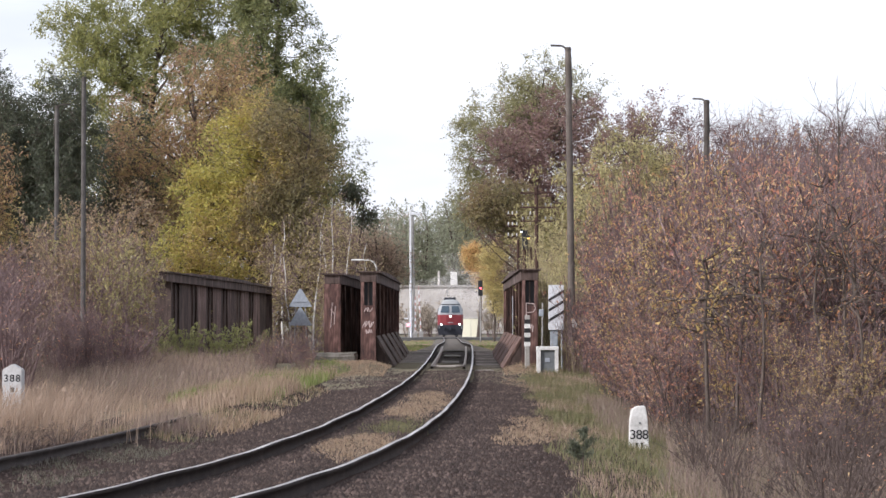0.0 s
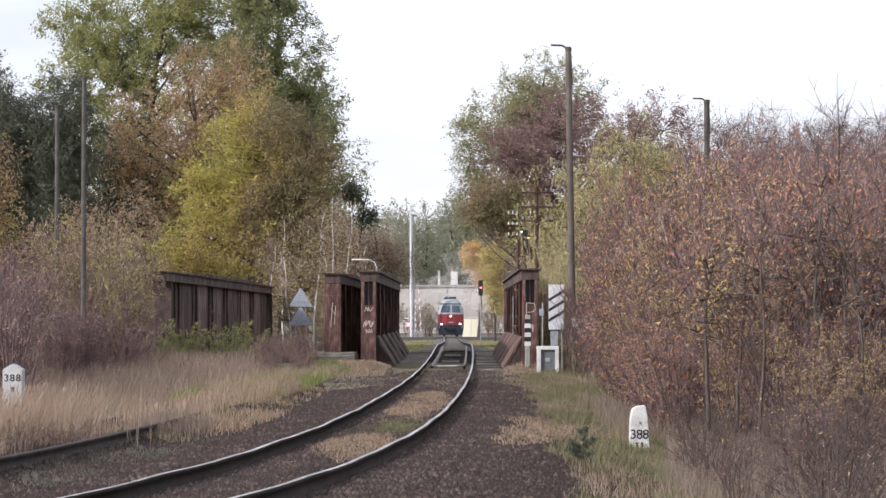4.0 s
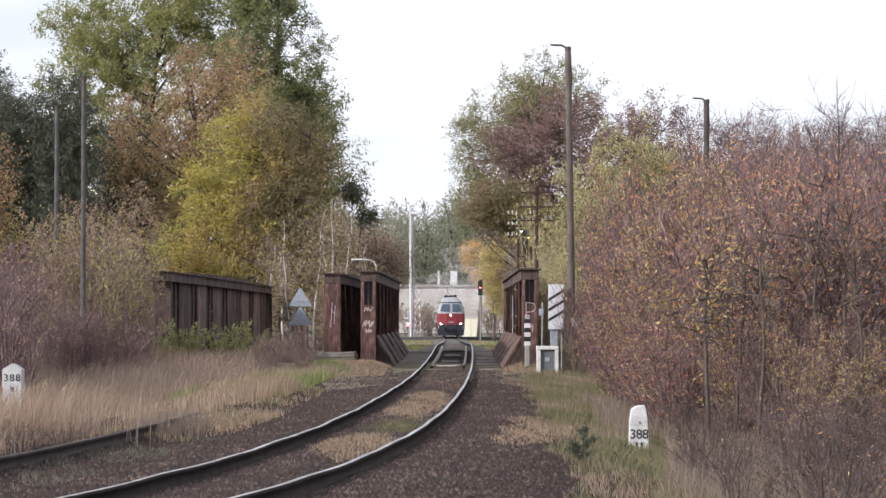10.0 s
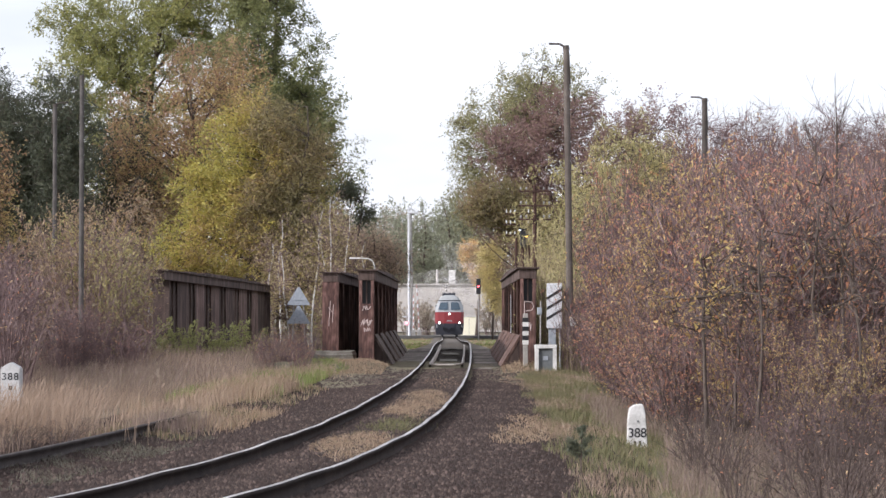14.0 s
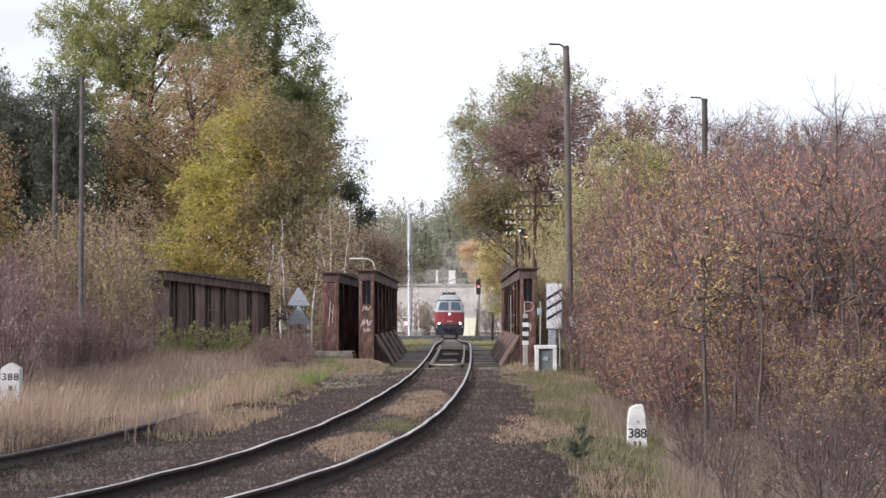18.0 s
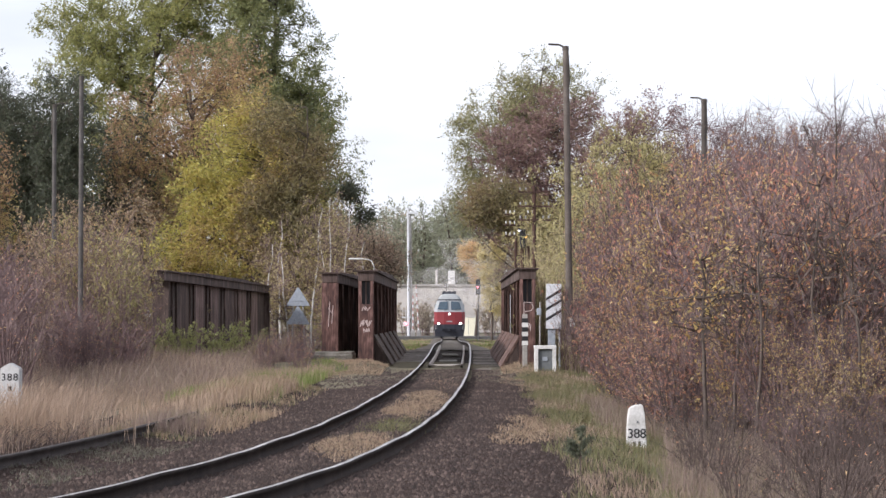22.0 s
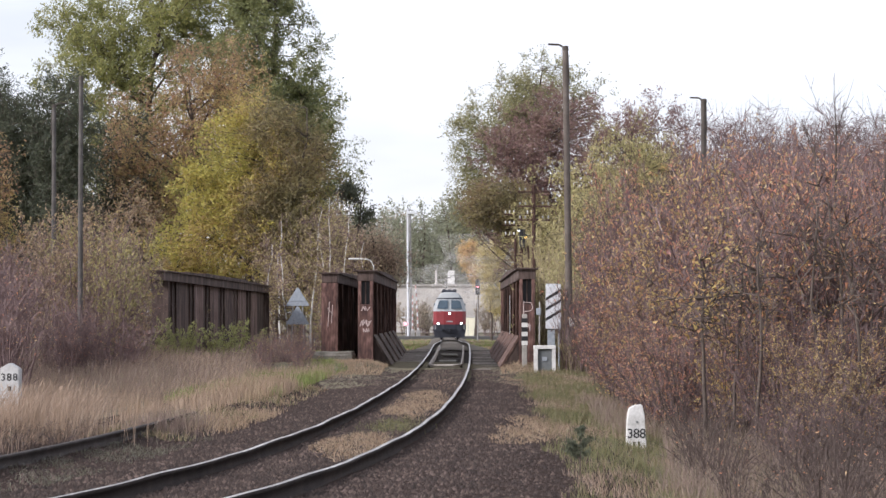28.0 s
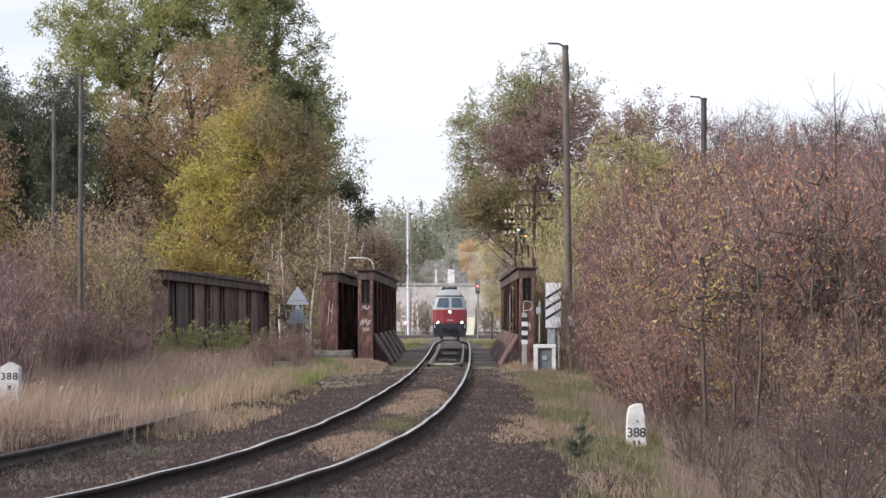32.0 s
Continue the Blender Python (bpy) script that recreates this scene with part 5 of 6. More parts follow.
def telegraph_pole():
    z = float(ground_z(4.1, 111))
    e = thing("telegraph_pole", 4.1, 111, z, "rust-brown telegraph pole with three crossarms and insulators", "telegraph pole")
    h = 7.2 - z
    part("pole", tubed((0, 0, -0.1), (-0.02, 0, h), 0.11, 0.08, 10), M_TPOLE, e)
    for k, zz in enumerate((h - 0.25, h - 0.88, h - 1.48)):
        arm = part("crossarm", boxed(-0.72, 0.72, -0.12, -0.05, zz - 0.035, zz + 0.035), M_TPOLE, e)
        for q in (-0.62, -0.38, 0.38, 0.62):
            bm = tubed((q, -0.085, zz + 0.03), (q, -0.085, zz + 0.12), 0.012)
            tube_bm(bm, (q, -0.085, zz + 0.1), (q, -0.085, zz + 0.19), 0.045, 0.03, 8)
            part("insulator", bm, M_POLEC, arm, "white porcelain insulator")
    e2 = thing("telegraph_pole", 4.5, 142, float(ground_z(4.5, 142)), "farther telegraph pole with white insulators", "telegraph pole")
    h = 7.4 + 0.3
    part("pole", tubed((0, 0, -0.1), (0, 0, h), 0.11, 0.08, 10), M_TPOLE, e2)
    for k, zz in enumerate((h - 0.2, h - 0.8, h - 1.4)):
        arm = part("crossarm", boxed(-0.95, 0.72, -0.12, -0.05, zz - 0.035, zz + 0.035), M_TPOLE, e2)
        for q in (-0.85, -0.62, -0.38, 0.38, 0.62):
            bm = tubed((q, -0.085, zz + 0.03), (q, -0.085, zz + 0.12), 0.012)
            tube_bm(bm, (q, -0.085, zz + 0.1), (q, -0.085, zz + 0.24), 0.045, 0.03, 8)
            part("insulator", bm, M_WHITE, arm, "white porcelain insulator")


telegraph_pole()

sb = thing("striped_marker_board", 3.22, 72.4, float(ground_z(3.22, 72.4)), "white board with three black diagonal stripes on a grey post", "sign")
_b = 1.57 - 0.39 - sb.location.z
part("board", boxed(-0.217, 0.217, -0.02, 0.02, _b, _b + 1.28, 0.008), M_BOARD, sb)
for k in range(3):
    q = _b + 0.22 + 0.29 * k
    part("stripe", prism([(-0.215, q), (-0.215, q + 0.085), (0.215, q + 0.345), (0.215, q + 0.26)], -0.026, -0.022), M_BLACK, sb, "black diagonal stripe")
part("post", boxed(-0.16, 0.05, 0.03, 0.12, -0.2, _b + 0.05, 0.01), M_GREY, sb, "wide grey steel post")
part("post", tubed((0.17, 0.06, -0.2), (0.17, 0.06, _b + 1.1), 0.03), M_GREY, sb, "thin grey pipe")

cb = thing("cable_box", 2.93, 71.4, float(ground_z(2.93, 71.4)), "white concrete frame box with a dark recess", "cable box")
_t = 0.72 - cb.location.z
bm = boxed(-0.3, -0.2, -0.2, 0.2, -0.05, _t - 0.1)
box(bm, 0.2, 0.3, -0.2, 0.2, -0.05, _t - 0.1)
box(bm, -0.31, 0.31, -0.21, 0.21, _t - 0.1, _t, 0.01)
part("frame", bm, M_WHITE, cb)
part("door", boxed(-0.198, 0.198, -0.14, 0.18, -0.05, _t - 0.104), M_DOOR, cb, "dark recessed panel")
part("latch", boxed(-0.08, 0.06, -0.16, -0.142, 0.3, 0.42), M_GREY, cb)

tp = thing("thin_marker_post", 2.8, 72.0, float(ground_z(2.8, 72)), "thin grey post with a small bracket at its top", "post")
_t = 1.95 - tp.location.z
part("post", tubed((0, 0, -0.1), (0.02, 0, _t), 0.022), M_POLEC, tp)
part("head", boxed(-0.08, 0.05, -0.04, 0.04, _t - 0.38, _t - 0.18, 0.01), M_GREY, tp)

mp = thing("striped_marker_post", 2.42, 73.0, float(ground_z(2.42, 73)), "concrete post with black and white bands before the girder", "marker post")
_t = 1.6 - mp.location.z
part("post", boxed(-0.07, 0.07, -0.07, 0.07, -0.1, _t, 0.012), M_CONC, mp)
for k in range(6):
    zz = _t - 0.12 - 0.13 * k
    part("band", boxed(-0.085, 0.085, -0.084, 0.084, zz - 0.12, zz), (M_BLACK, M_WHITE)[k % 2], mp)

def scrawl(parent, x, y, z, strokes, label):
    bm = bmesh.new()
    for (a, b), (c, d) in strokes:
        tube_bm(bm, (x + a, y, z + b), (x + c, y, z + d), 0.012, 0.012, 4)
    part("painted_scrawl", bm, M_SCRAWL, parent, label)


scrawl(GR, 0.0, -0.004, 1.65, [((-0.1, -0.3), (-0.1, 0.3)), ((-0.1, 0.3), (0.12, 0.28)), ((0.12, 0.28), (0.17, 0.14)), ((0.17, 0.14), (0.1, 0.04)), ((0.1, 0.04), (-0.08, 0.02))], "pale pink sprayed letter P")
def scribble(w, h, n, seed):
    """A tangle of short strokes within w by h."""
    r = random.Random(seed)
    p = [(-w / 2 + w * i / n + r.uniform(-0.03, 0.03), (h / 2 if i % 2 else -h / 2) * r.uniform(0.5, 1)) for i in range(n + 1)]
    return list(zip(p, p[1:]))


scrawl(GL, 0.0, -0.004, 1.33, scribble(0.3, 0.24, 11, 1), "white sprayed scrawl")
scrawl(GL, 0.02, -0.004, 1.12, scribble(0.2, 0.16, 6, 2), "white sprayed scrawl")
scrawl(GL, 0.0, -0.004, 1.76, scribble(0.22, 0.18, 5, 3), "small faded sprayed marks")
scrawl(GR, 0.02, -0.004, 1.2, scribble(0.16, 0.3, 5, 4), "faded sprayed marks")
scrawl(G2R, 0.0, -0.004, 1.6, [((-0.05, -0.4), (0.0, 0.4)), ((0.06, -0.3), (0.1, 0.3)), ((-0.06, 0.2), (0.1, 0.0))], "thin white sprayed scrawl")


def pine_seedling(x, y, h):
    rng = np.random.default_rng(77)
    e = thing("pine_seedling", x, y, float(surf_z(x, y)), "tiny dark green pine seedling at the ballast edge", "seedling")
    part("stem", tubed((0, 0, -0.03), (0.015, 0, h), 0.009, 0.004, 6), M_BARK, e)
    n = 15
    a = rng.uniform(0, 6.28, n)
    t = np.concatenate([rng.uniform(0.35, 0.6, 7), rng.uniform(0.62, 0.85, 5), rng.uniform(0.92, 1.0, 3)])
    r = np.concatenate([rng.uniform(0.16, 0.3, 7), rng.uniform(0.1, 0.24, 5), rng.uniform(0.02, 0.1, 3)])
    root = np.stack([0.012 * t, 0 * t, h * t], 1)
    tip = root + np.stack([r * np.cos(a), r * np.sin(a), 0.25 * r + 0.03], 1)
    ribbons("twig_work", root, tip, 0.01, rng, M_BARK, e)
    u = rng.uniform(0.25, 1.05, (n * 80, 1))
    c = np.repeat(root, 80, 0) * (1 - u) + np.repeat(tip, 80, 0) * u + rng.normal(size=(n * 80, 3)) * 0.014
    tagged(leaf_mesh("needles", rng, c, 0.075, L_PINE, e, narrow=0.12), kind="stuff")


pine_seedling(1.56, 28.5, 0.56)


def triangle_sign():
    x, y = -6.0, 107.0
    z = float(ground_z(x, y - 20)) + 0.2
    e = thing("road_signs", x, y, z, "two grey-backed triangular signs on one post", "road sign")
    for q in (-0.33, 0.33):
        part("post", tubed((q, 0.06, -2.0), (q * 0.6, 0.06, 2.3 - z), 0.03), M_POLEC, e)
    for top in (2.72, 1.94):
        t = top - z
        bm = prism([(-0.47, t - 0.76), (0.47, t - 0.76), (0.47, t - 0.7), (0.04, t), (-0.04, t), (-0.47, t - 0.7)], -0.012, 0.012)
        pl = part("sign_plate", bm, M_GREY, e, "grey unpainted back of a triangular sign")
        part("brace", boxed(-0.3, 0.3, -0.04, -0.014, t - 0.55, t - 0.51), M_GREY, pl)


triangle_sign()


def tree_stump(x, y):
    e = thing("tree_stump", x, y, float(surf_z(x, y)), "dark rotten stump with a pale split side", "stump")
    bm = bmesh.new()
    rings = []
    for k, (z, r) in enumerate(((-0.1, 0.17), (0.08, 0.13), (0.26, 0.11), (0.4, 0.1))):
        rings.append([bm.verts.new((r * math.cos(a) * (1 + 0.15 * math.sin(3 * a)), r * math.sin(a), z + (0.09 * math.sin(a * 2 + 1) if k == 3 else 0))) for a in [i * math.pi / 6 for i in range(12)]])
    for p, q in zip(rings, rings[1:]):
        for i in range(12):
            bm.faces.new((p[i], p[(i + 1) % 12], q[(i + 1) % 12], q[i]))
    bm.faces.new(rings[-1])
    part("trunk", bm, M_BARK, e)
    part("split_wood", prism([(-0.01, 0.14), (0.06, 0.13), (0.07, 0.22), (0.0, 0.24)], -0.14, -0.11), M_CONC, e, "pale split wood")


tree_stump(4.18, 39.4)


def block_signal(x, y, top, lights, label, scale=1.0, material=None):
    z = float(ground_z(x, y))
    e = thing("railway_signal", x, y, z, label, "railway signal", "colour light signals")
    t = top - z
    part("mast", tubed((0, 0.1, -0.1), (0, 0.1, t), 0.06), material or M_SOOT, e)
    h = part("signal_head", boxed(-0.22 * scale, 0.22 * scale, -0.1, 0.1, t - 1.5 * scale, t, 0.03), M_BLACK, e, "black lamp housing")
    for dx, dz, m in lights:
        part("lamp", tubed((dx, -0.1, t - dz), (dx, -0.13, t - dz), 0.1 * scale), m, h, "lit signal lamp")
        part("hood", tubed((dx, -0.1, t - dz + 0.1 * scale), (dx, -0.3, t - dz + 0.09 * scale), 0.11 * scale, 0.1 * scale, 8), M_BLACK, h)
    part("ladder", boxed(0.1, 0.14, 0.05, 0.15, 0, t - 1.5 * scale), M_SOOT, e)
    return e


M_REDLAMP = plain("red_lamp", (1.0, 0.1, 0.12), 0.3, 0, 9)
M_YELLAMP = plain("yellow_lamp", (1.0, 0.55, 0.1), 0.3, 0, 2.6)
M_WHITELAMP = plain("white_lamp", (0.9, 0.93, 1.0), 0.3, 0, 1.6)
block_signal(3.85, 262, 5.25, [(0, 0.75, M_REDLAMP)], "colour light signal showing red beyond the bridge", 1.05, M_POLEC)
_sg = block_signal(3.22, 100, 4.95, [(0.13, 0.3, M_YELLAMP), (-0.13, 0.05, M_WHITELAMP)], "dark signal showing yellow beside the girder", 0.5, M_TPOLE)
part("mast", tubed((-0.26, 0.1, -0.1), (-0.26, 0.1, 4.6 - _sg.location.z), 0.05), M_TPOLE, _sg)
part("mast", tubed((0.24, 0.1, -0.1), (0.24, 0.1, 4.3 - _sg.location.z), 0.05), M_TPOLE, _sg)
for _q in (3.1, 3.5, 3.9):
    part("rung", boxed(-0.26, 0.24, 0.08, 0.12, _q - _sg.location.z, _q + 0.03 - _sg.location.z), M_TPOLE, _sg)


# ---- the locomotive ----
M_HEADLAMP = plain("headlamp_glass", (1.0, 0.97, 0.9), 0.3, 0, 5)
M_LRED = plain("red_coach_paint", (0.2, 0.021, 0.027), 0.45)
M_LGREY = plain("light_grey_coach_paint", (0.3, 0.315, 0.33), 0.45)
M_LROOF = plain("roof_grey", (0.3, 0.31, 0.31), 0.5)
M_LDARK = plain("blue_black_underframe", (0.018, 0.02, 0.03), 0.55)
M_GLASS = plain("cab_glass", (0.05, 0.075, 0.1), 0.1)


def plan_ring(w, back, set_back):
    return [(-w, back), (-w, 0.55 + set_back), (-w * 0.8, 0.14 + set_back), (-w * 0.35, set_back), (w * 0.35, set_back), (w * 0.8, 0.14 + set_back), (w, 0.55 + set_back), (w, back)]


def loft(levels, cap_top=False, cap_bottom=False):
    """Rings at (z, half width, set back of the front), joined upward."""
    bm = bmesh.new()
    rings = [[bm.verts.new((x, y, z)) for x, y in plan_ring(w, 20.6 - s, s)] for z, w, s in levels]
    n = len(rings[0])
    for a, b in zip(rings, rings[1:]):
        for i in range(n):
            j = (i + 1) % n
            bm.faces.new((a[i], a[j], b[j], b[i]))
    if cap_top:
        bm.faces.new(rings[-1])
    if cap_bottom:
        bm.faces.new(rings[0][::-1])
    bmesh.ops.recalc_face_normals(bm, faces=bm.faces)
    return bm


def locomotive():
    e = thing("diesel_locomotive", 0, 0, 0, "red and grey diesel locomotive with lit headlamps", "locomotive")
    part("underframe", loft([(0.34, 1.28, 0.14), (0.6, 1.42, 0.04), (1.0, 1.47, 0.0), (1.4, 1.475, 0.0)], cap_bottom=True), M_LDARK, e, "dark blue-black skirt")
    part("body", loft([(1.4, 1.478, -0.004), (2.58, 1.478, 0.05)]), M_LRED, e, "deep red body band")
    part("cab", loft([(2.58, 1.475, 0.06), (2.95, 1.42, 0.215), (3.3, 1.33, 0.36), (3.6, 1.2, 0.47), (3.75, 1.12, 0.53)]), M_LGREY, e, "light grey cab with raked windscreen")
    part("roof", loft([(3.75, 1.12, 0.53), (4.0, 1.0, 0.75), (4.2, 0.8, 1.05), (4.32, 0.5, 1.5)], cap_top=True), M_LROOF, e, "rounded grey roof")
    part("roof_gutter", loft([(3.68, 1.19, 0.485), (3.74, 1.165, 0.505), (3.8, 1.125, 0.55)]), M_LDARK, e, "dark rim above the windscreen")
    fan = part("roof_fan", boxed(-0.72, 0.62, 1.9, 4.4, 4.2, 4.5, 0.08), M_LDARK, e, "dark roof fan housing")
    for q in (-0.5, 0.0, 0.45):
        part("fan_cowl", tubed((q, 2.4, 4.45), (q, 2.4, 4.58), 0.2, 0.16), M_LDARK, fan)
    for sx in (-1, 1):
        bm = bmesh.new()
        pts = [(sx * 0.15, 2.8), (sx * 0.55, 2.8), (sx * 1.13, 2.83), (sx * 1.1, 2.95), (sx * 0.95, 3.48), (sx * 0.86, 3.57), (sx * 0.15, 3.58)]
        front = [bm.verts.new((px, (pz - 2.58) * 0.417 - 0.035 + 0.23 * max(0, abs(px) - 0.5), pz)) for px, pz in pts]
        bm.faces.new(front)
        r = bmesh.ops.extrude_face_region(bm, geom=list(bm.faces))
        bmesh.ops.translate(bm, vec=(0, 0.09, 0), verts=[v for v in r["geom"] if isinstance(v, bmesh.types.BMVert)])
        bmesh.ops.recalc_face_normals(bm, faces=bm.faces)
        part("windscreen", bm, M_GLASS, e, "reflecting cab windscreen")
        part("side_window", boxed(sx * 1.37 - 0.06, sx * 1.37 + 0.06, 1.3, 2.2, 2.85, 3.3), M_GLASS, e)
        lamp = part("headlamp", tubed((sx * 1.04, 0.02, 1.47), (sx * 1.04, 0.16, 1.47), 0.17, 0.17, 16), M_LDARK, e)
        part("lens", tubed((sx * 1.04, -0.01, 1.47), (sx * 1.04, 0.018, 1.47), 0.1, 0.1, 16), M_HEADLAMP, lamp, "bright white headlamp")
        bf = part("buffer", tubed((sx * 0.875, -0.62, 1.05), (sx * 0.875, 0.1, 1.05), 0.1, 0.12, 12), M_LDARK, e)
        part("buffer_plate", tubed((sx * 0.875, -0.66, 1.05), (sx * 0.875, -0.62, 1.05), 0.24, 0.24, 16), M_LDARK, bf)
        part("handrail", pipe([(sx * 1.3, 0.2, 0.95), (sx * 1.3, 0.14, 1.35)], 0.02), M_WHITE, e)
        part("rail_guard", boxed(sx * 0.75 - 0.12, sx * 0.75 + 0.12, 0.3, 0.38, 0.12, 0.95), M_LDARK, e)
    part("snow_plough", prism([(-1.36, 0.24), (1.36, 0.24), (1.42, 0.96), (-1.42, 0.96)], 0.06, 0.2), M_LDARK, e)
    part("coupling", boxed(-0.08, 0.08, -0.45, 0.1, 0.75, 1.05, 0.02), M_LDARK, e)
    lt = part("top_lamp", tubed((0, 0.0, 2.38), (0, 0.2, 2.38), 0.15, 0.15, 16), M_LGREY, e)
    part("lens", tubed((0, -0.02, 2.38), (0, -0.002, 2.38), 0.095, 0.095, 16), M_HEADLAMP, lt, "bright white top lamp")
    part("number_panel", boxed(-0.28, 0.28, -0.012, 0.02, 1.62, 1.72), M_LGREY, e, "pale number bars")
    for yb in (4.4, 16.2):
        bg = part("bogie", boxed(-1.1, 1.1, yb - 2.4, yb + 2.4, 0.35, 0.95, 0.05), M_LDARK, e)
        for q in (-1.85, 0, 1.85):
            bm = tubed((-0.8, yb + q, 0.525), (-0.68, yb + q, 0.525), 0.525, 0.525, 20)
            tube_bm(bm, (0.68, yb + q, 0.525), (0.8, yb + q, 0.525), 0.525, 0.525, 20)
            tube_bm(bm, (-0.7, yb + q, 0.525), (0.7, yb + q, 0.525), 0.09, 0.09, 8)
            part("wheelset", bm, M_RAIL, bg)
    return e


LOCO = locomotive()


def smoke_material():
    m, n, l, b = nodes_of("diesel_haze")
    tr, mx = n.new("ShaderNodeBsdfTransparent"), n.new("ShaderNodeMixShader")
    b.inputs["Base Color"].default_value, b.inputs["Roughness"].default_value = (0.75, 0.72, 0.7, 1), 1.0
    mx.inputs[0].default_value = 0.052
    l.new(tr.outputs["BSDF"], mx.inputs[1])
    l.new(b.outputs["BSDF"], mx.inputs[2])
    l.new(mx.outputs["Shader"], n["Material Output"].inputs["Surface"])
    return m


def smoke():
    m = smoke_material()
    e = thing("exhaust_smoke", 0, 0, 0, "thin pale exhaust haze drifting above the locomotive", "smoke")
    # low over the roof first, then spreading and drifting aside
    puffs = ((-0.5, 7, 4.9, 0.9, 0.5), (0.6, 10, 5.3, 1.3, 0.7), (2.0, 13, 5.2, 1.7, 0.9), (-0.9, 14, 6.3, 1.8, 0.9), (3.4, 16, 4.2, 2.0, 1.2),
             (1.2, 18, 7.0, 2.2, 1.1), (4.2, 21, 6.6, 2.2, 1.3), (-2.2, 24, 5.6, 2.4, 1.4), (1.6, 27, 9.0, 2.6, 1.6))
    for i, (px, py, pz, sx, sz) in enumerate(puffs):
        bm = bmesh.new()
        bmesh.ops.create_icosphere(bm, subdivisions=4, radius=1.0)
        sy = 1.6
        for v in bm.verts:
            w = noise.noise(v.co * 1.6 + Vector((i * 3.1, 0, 0))) + 0.5 * noise.noise(v.co * 3.7 + Vector((i * 1.7, 5, 0)))
            v.co = Vector((v.co.x * sx, v.co.y * sy, v.co.z * sz)) * (1 + 0.4 * w)
        for f in bm.faces:
            f.smooth = True
        ob = part("smoke_puff", bm, m, e)
        ob.location = (px, py, pz)
        ob.visible_shadow = False
    return e


SMOKE = smoke()


# ---- the level crossing and what lies behind it ----
def barrier(x, y, lean, h):
    z = float(ground_z(x, y))
    e = thing("level_crossing_barrier", x, y, z, "raised red and white striped crossing barrier", "barrier", "crossing barriers")
    part("pedestal", boxed(-0.22, 0.22, -0.2, 0.2, -0.1, 1.1, 0.03), M_POLEC, e)
    n = 12
    for i in range(n):
        a, b = i / n, (i + 1) / n
        part("boom_band", tubed((lean * a, 0, 0.9 + (h - 0.9) * a), (lean * b, 0, 0.9 + (h - 0.9) * b), 0.07, 0.06, 8), (M_BOARD, M_BOOM)[i % 2], e)


barrier(-3.1, 285, 0.0, 5.0)
barrier(-2.5, 290, -0.3, 6.2)
wl_post = thing("crossing_light", -3.85, 285, float(ground_z(-3.85, 285)), "crossing light with red lamps on a pale post", "warning light")
part("post", tubed((0, 0, -0.1), (0, 0, 3.2), 0.07), M_POLEC, wl_post)
part("backboard", boxed(-0.35, 0.35, -0.05, 0.0, 1.6, 2.1, 0.03), M_BOARD, wl_post)
part("lamp", tubed((0.0, -0.06, 1.85), (0.0, -0.1, 1.85), 0.15), M_REDLAMP, wl_post)
part("cross_arm", boxed(-0.5, 0.5, -0.03, 0.0, 2.5, 2.65, m=Matrix.Identity(4)), M_BOARD, wl_post)

mast = thing("light_mast", -3.5, 287, float(ground_z(-3.5, 287)), "tall pale concrete light mast with lamps at its top", "lamp mast")
part("mast", tubed((-0.1, 0, -0.1), (-0.18, 0, 14.9), 0.16, 0.12), M_BOARD, mast)
part("stay_post", tubed((0.26, 0.1, -0.1), (0.1, 0.1, 14.2), 0.13, 0.09), M_POLEC, mast, "grey second post")
part("lamp_head", boxed(-0.3, 0.9, -0.2, 0.2, 14.2, 14.5, 0.05), M_BOARD, mast)
part("crossarm", boxed(-0.35, 0.1, -0.08, 0.08, 11.0, 14.0, 0.02), M_POLEC, mast)

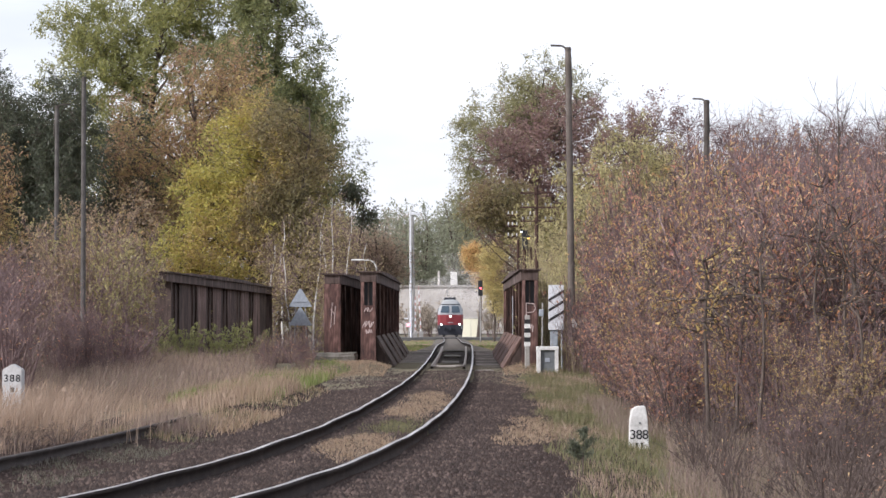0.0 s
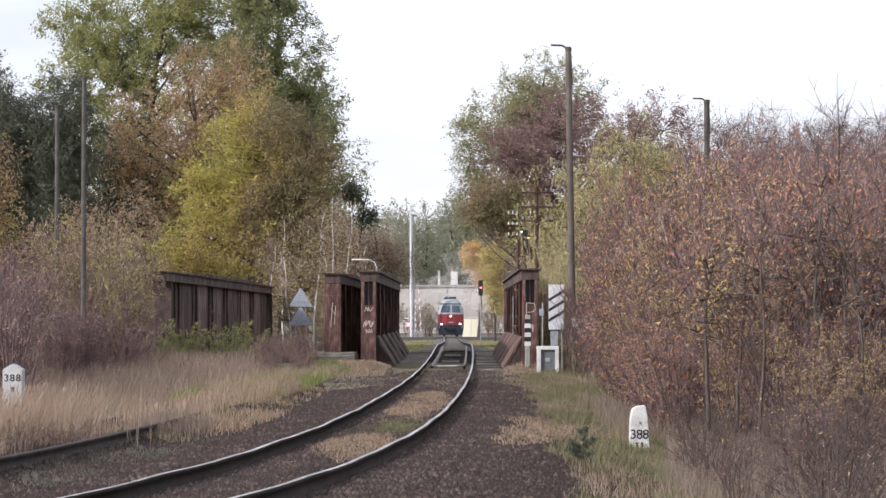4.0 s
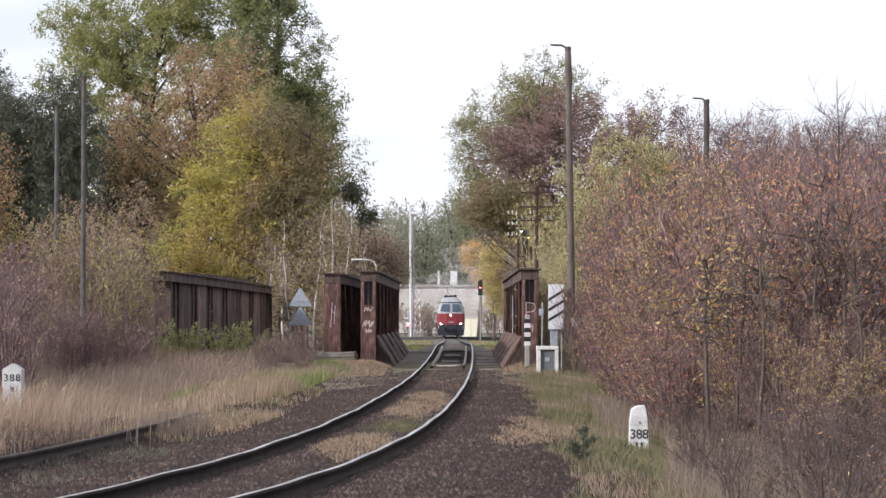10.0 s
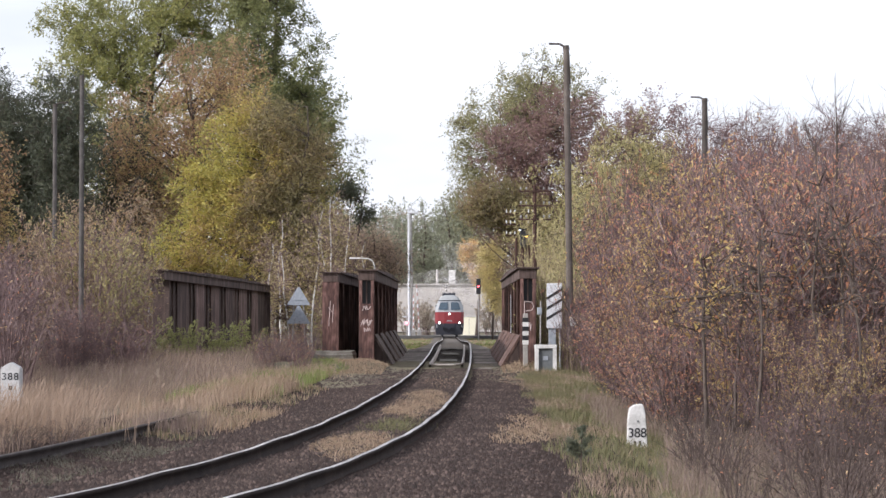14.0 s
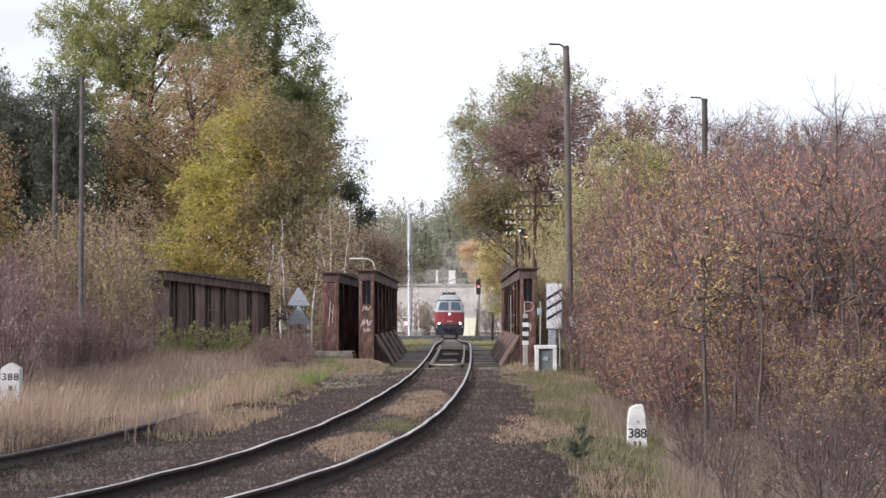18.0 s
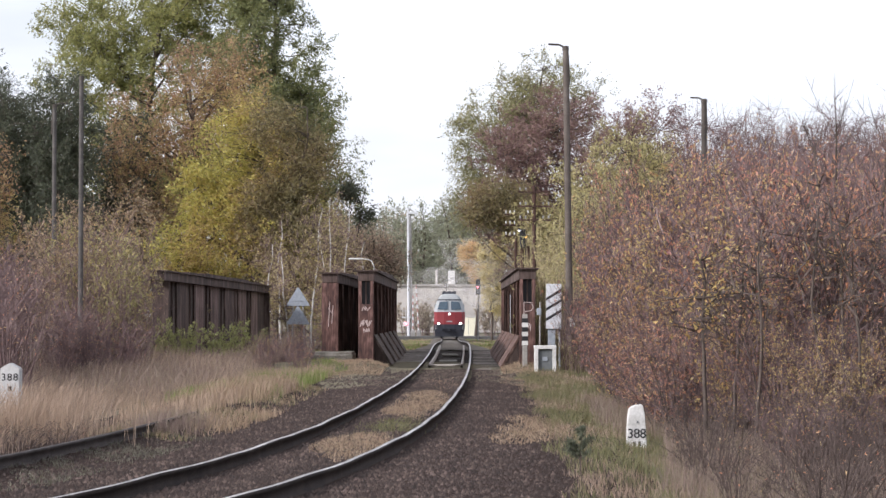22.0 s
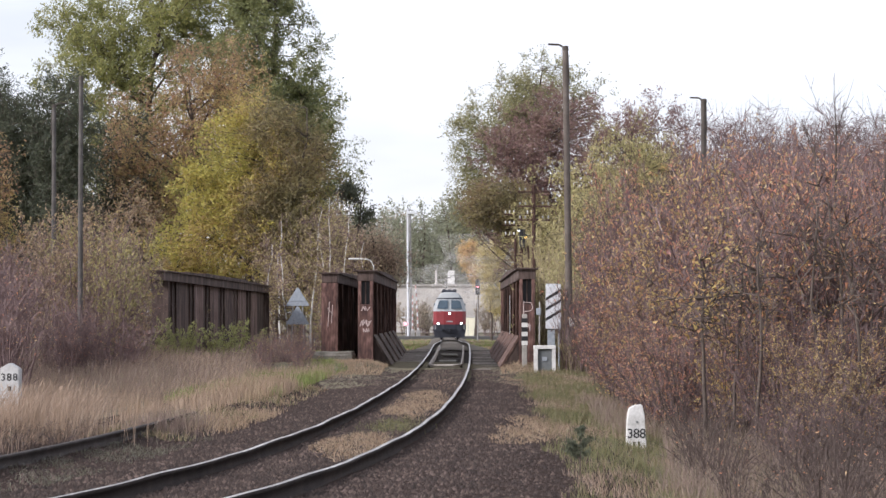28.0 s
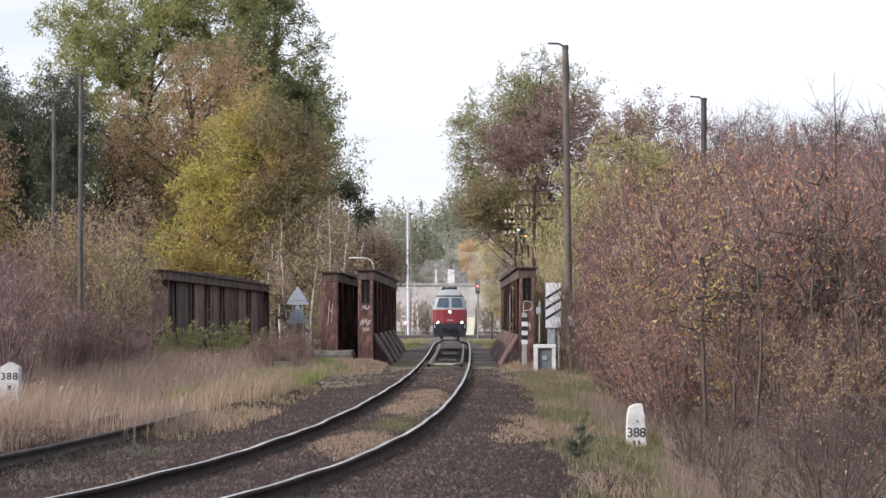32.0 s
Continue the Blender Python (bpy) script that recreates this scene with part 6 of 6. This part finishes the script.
sl = thing("street_lamp", -4.05, 112, float(ground_z(-4.05, 112)), "pale curved street lamp rising past the girder", "street lamp")
_t = 4.05 - sl.location.z
part("pole", tubed((1.12, 0, 0), (1.12, 0, _t - 0.35), 0.05, 0.035), M_POLEC, sl)
part("arm", pipe([(1.12, 0, _t - 0.35), (1.02, 0, _t - 0.12), (0.85, 0, _t - 0.02), (0.5, 0, _t)], 0.022), M_WHITE, sl, "white curved arm")
part("lantern", boxed(0.0, 0.5, -0.08, 0.08, _t - 0.035, _t + 0.03, 0.02), M_WHITE, sl)

hut = thing("relay_cabinet", 3.5, 332, float(ground_z(3.5, 332)), "cream painted relay cabinet beside the track", "cabinet")
part("body", boxed(-1.0, 1.27, 0, 1.3, -0.1, 2.5, 0.04), plain("cream_paint", (0.86, 0.83, 0.66), 0.5), hut)
part("lid", boxed(-1.07, 1.34, -0.07, 1.37, 2.5, 2.58, 0.02), M_WHITE, hut)
part("door_gap", boxed(0.12, 0.15, -0.012, -0.002, 0.1, 2.3), M_DOOR, hut, "dark seam between two doors")

wh = thing("warehouse", 0.6, 405, -1.2, "long pale warehouse behind the crossing", "building")
M_RENDER = surface("pale_render", (0.34, 0.32, 0.3), (0.46, 0.43, 0.405), (0.57, 0.535, 0.5), 0.5, 6.0, 0.9)
part("wall", boxed(-9, 9.5, 0, 14, 0, 7.4), M_RENDER, wh)
part("roof", boxed(-9.3, 9.8, -0.3, 14.3, 7.404, 7.7), M_CONC, wh)
part("chimney", boxed(0.6, 1.7, 2, 3.1, 7.7, 9.9, 0.04), M_WHITE, wh)
part("vent_pipe", tubed((-1.25, 2, 7.7), (-1.25, 2, 10.0), 0.2), M_RENDER, wh)


def motions():
    rows = []
    for t, d in ((0, 292.0), (2, 291.8), (4, 288.5), (6, 283), (10, 270.5), (14, 261), (17, 255.5), (20, 248), (23, 240.5), (25, 236), (28, 228.5), (30, 223.5), (32, 219)):
        x, z = float(line_x(d)), float(rail_z(d))
        rows.append((t, pose(x, d, z, 0, 0, -math.degrees(heading(d + 8)))))
    walk(LOCO, rows)
    walk(SMOKE, rows)


motions()
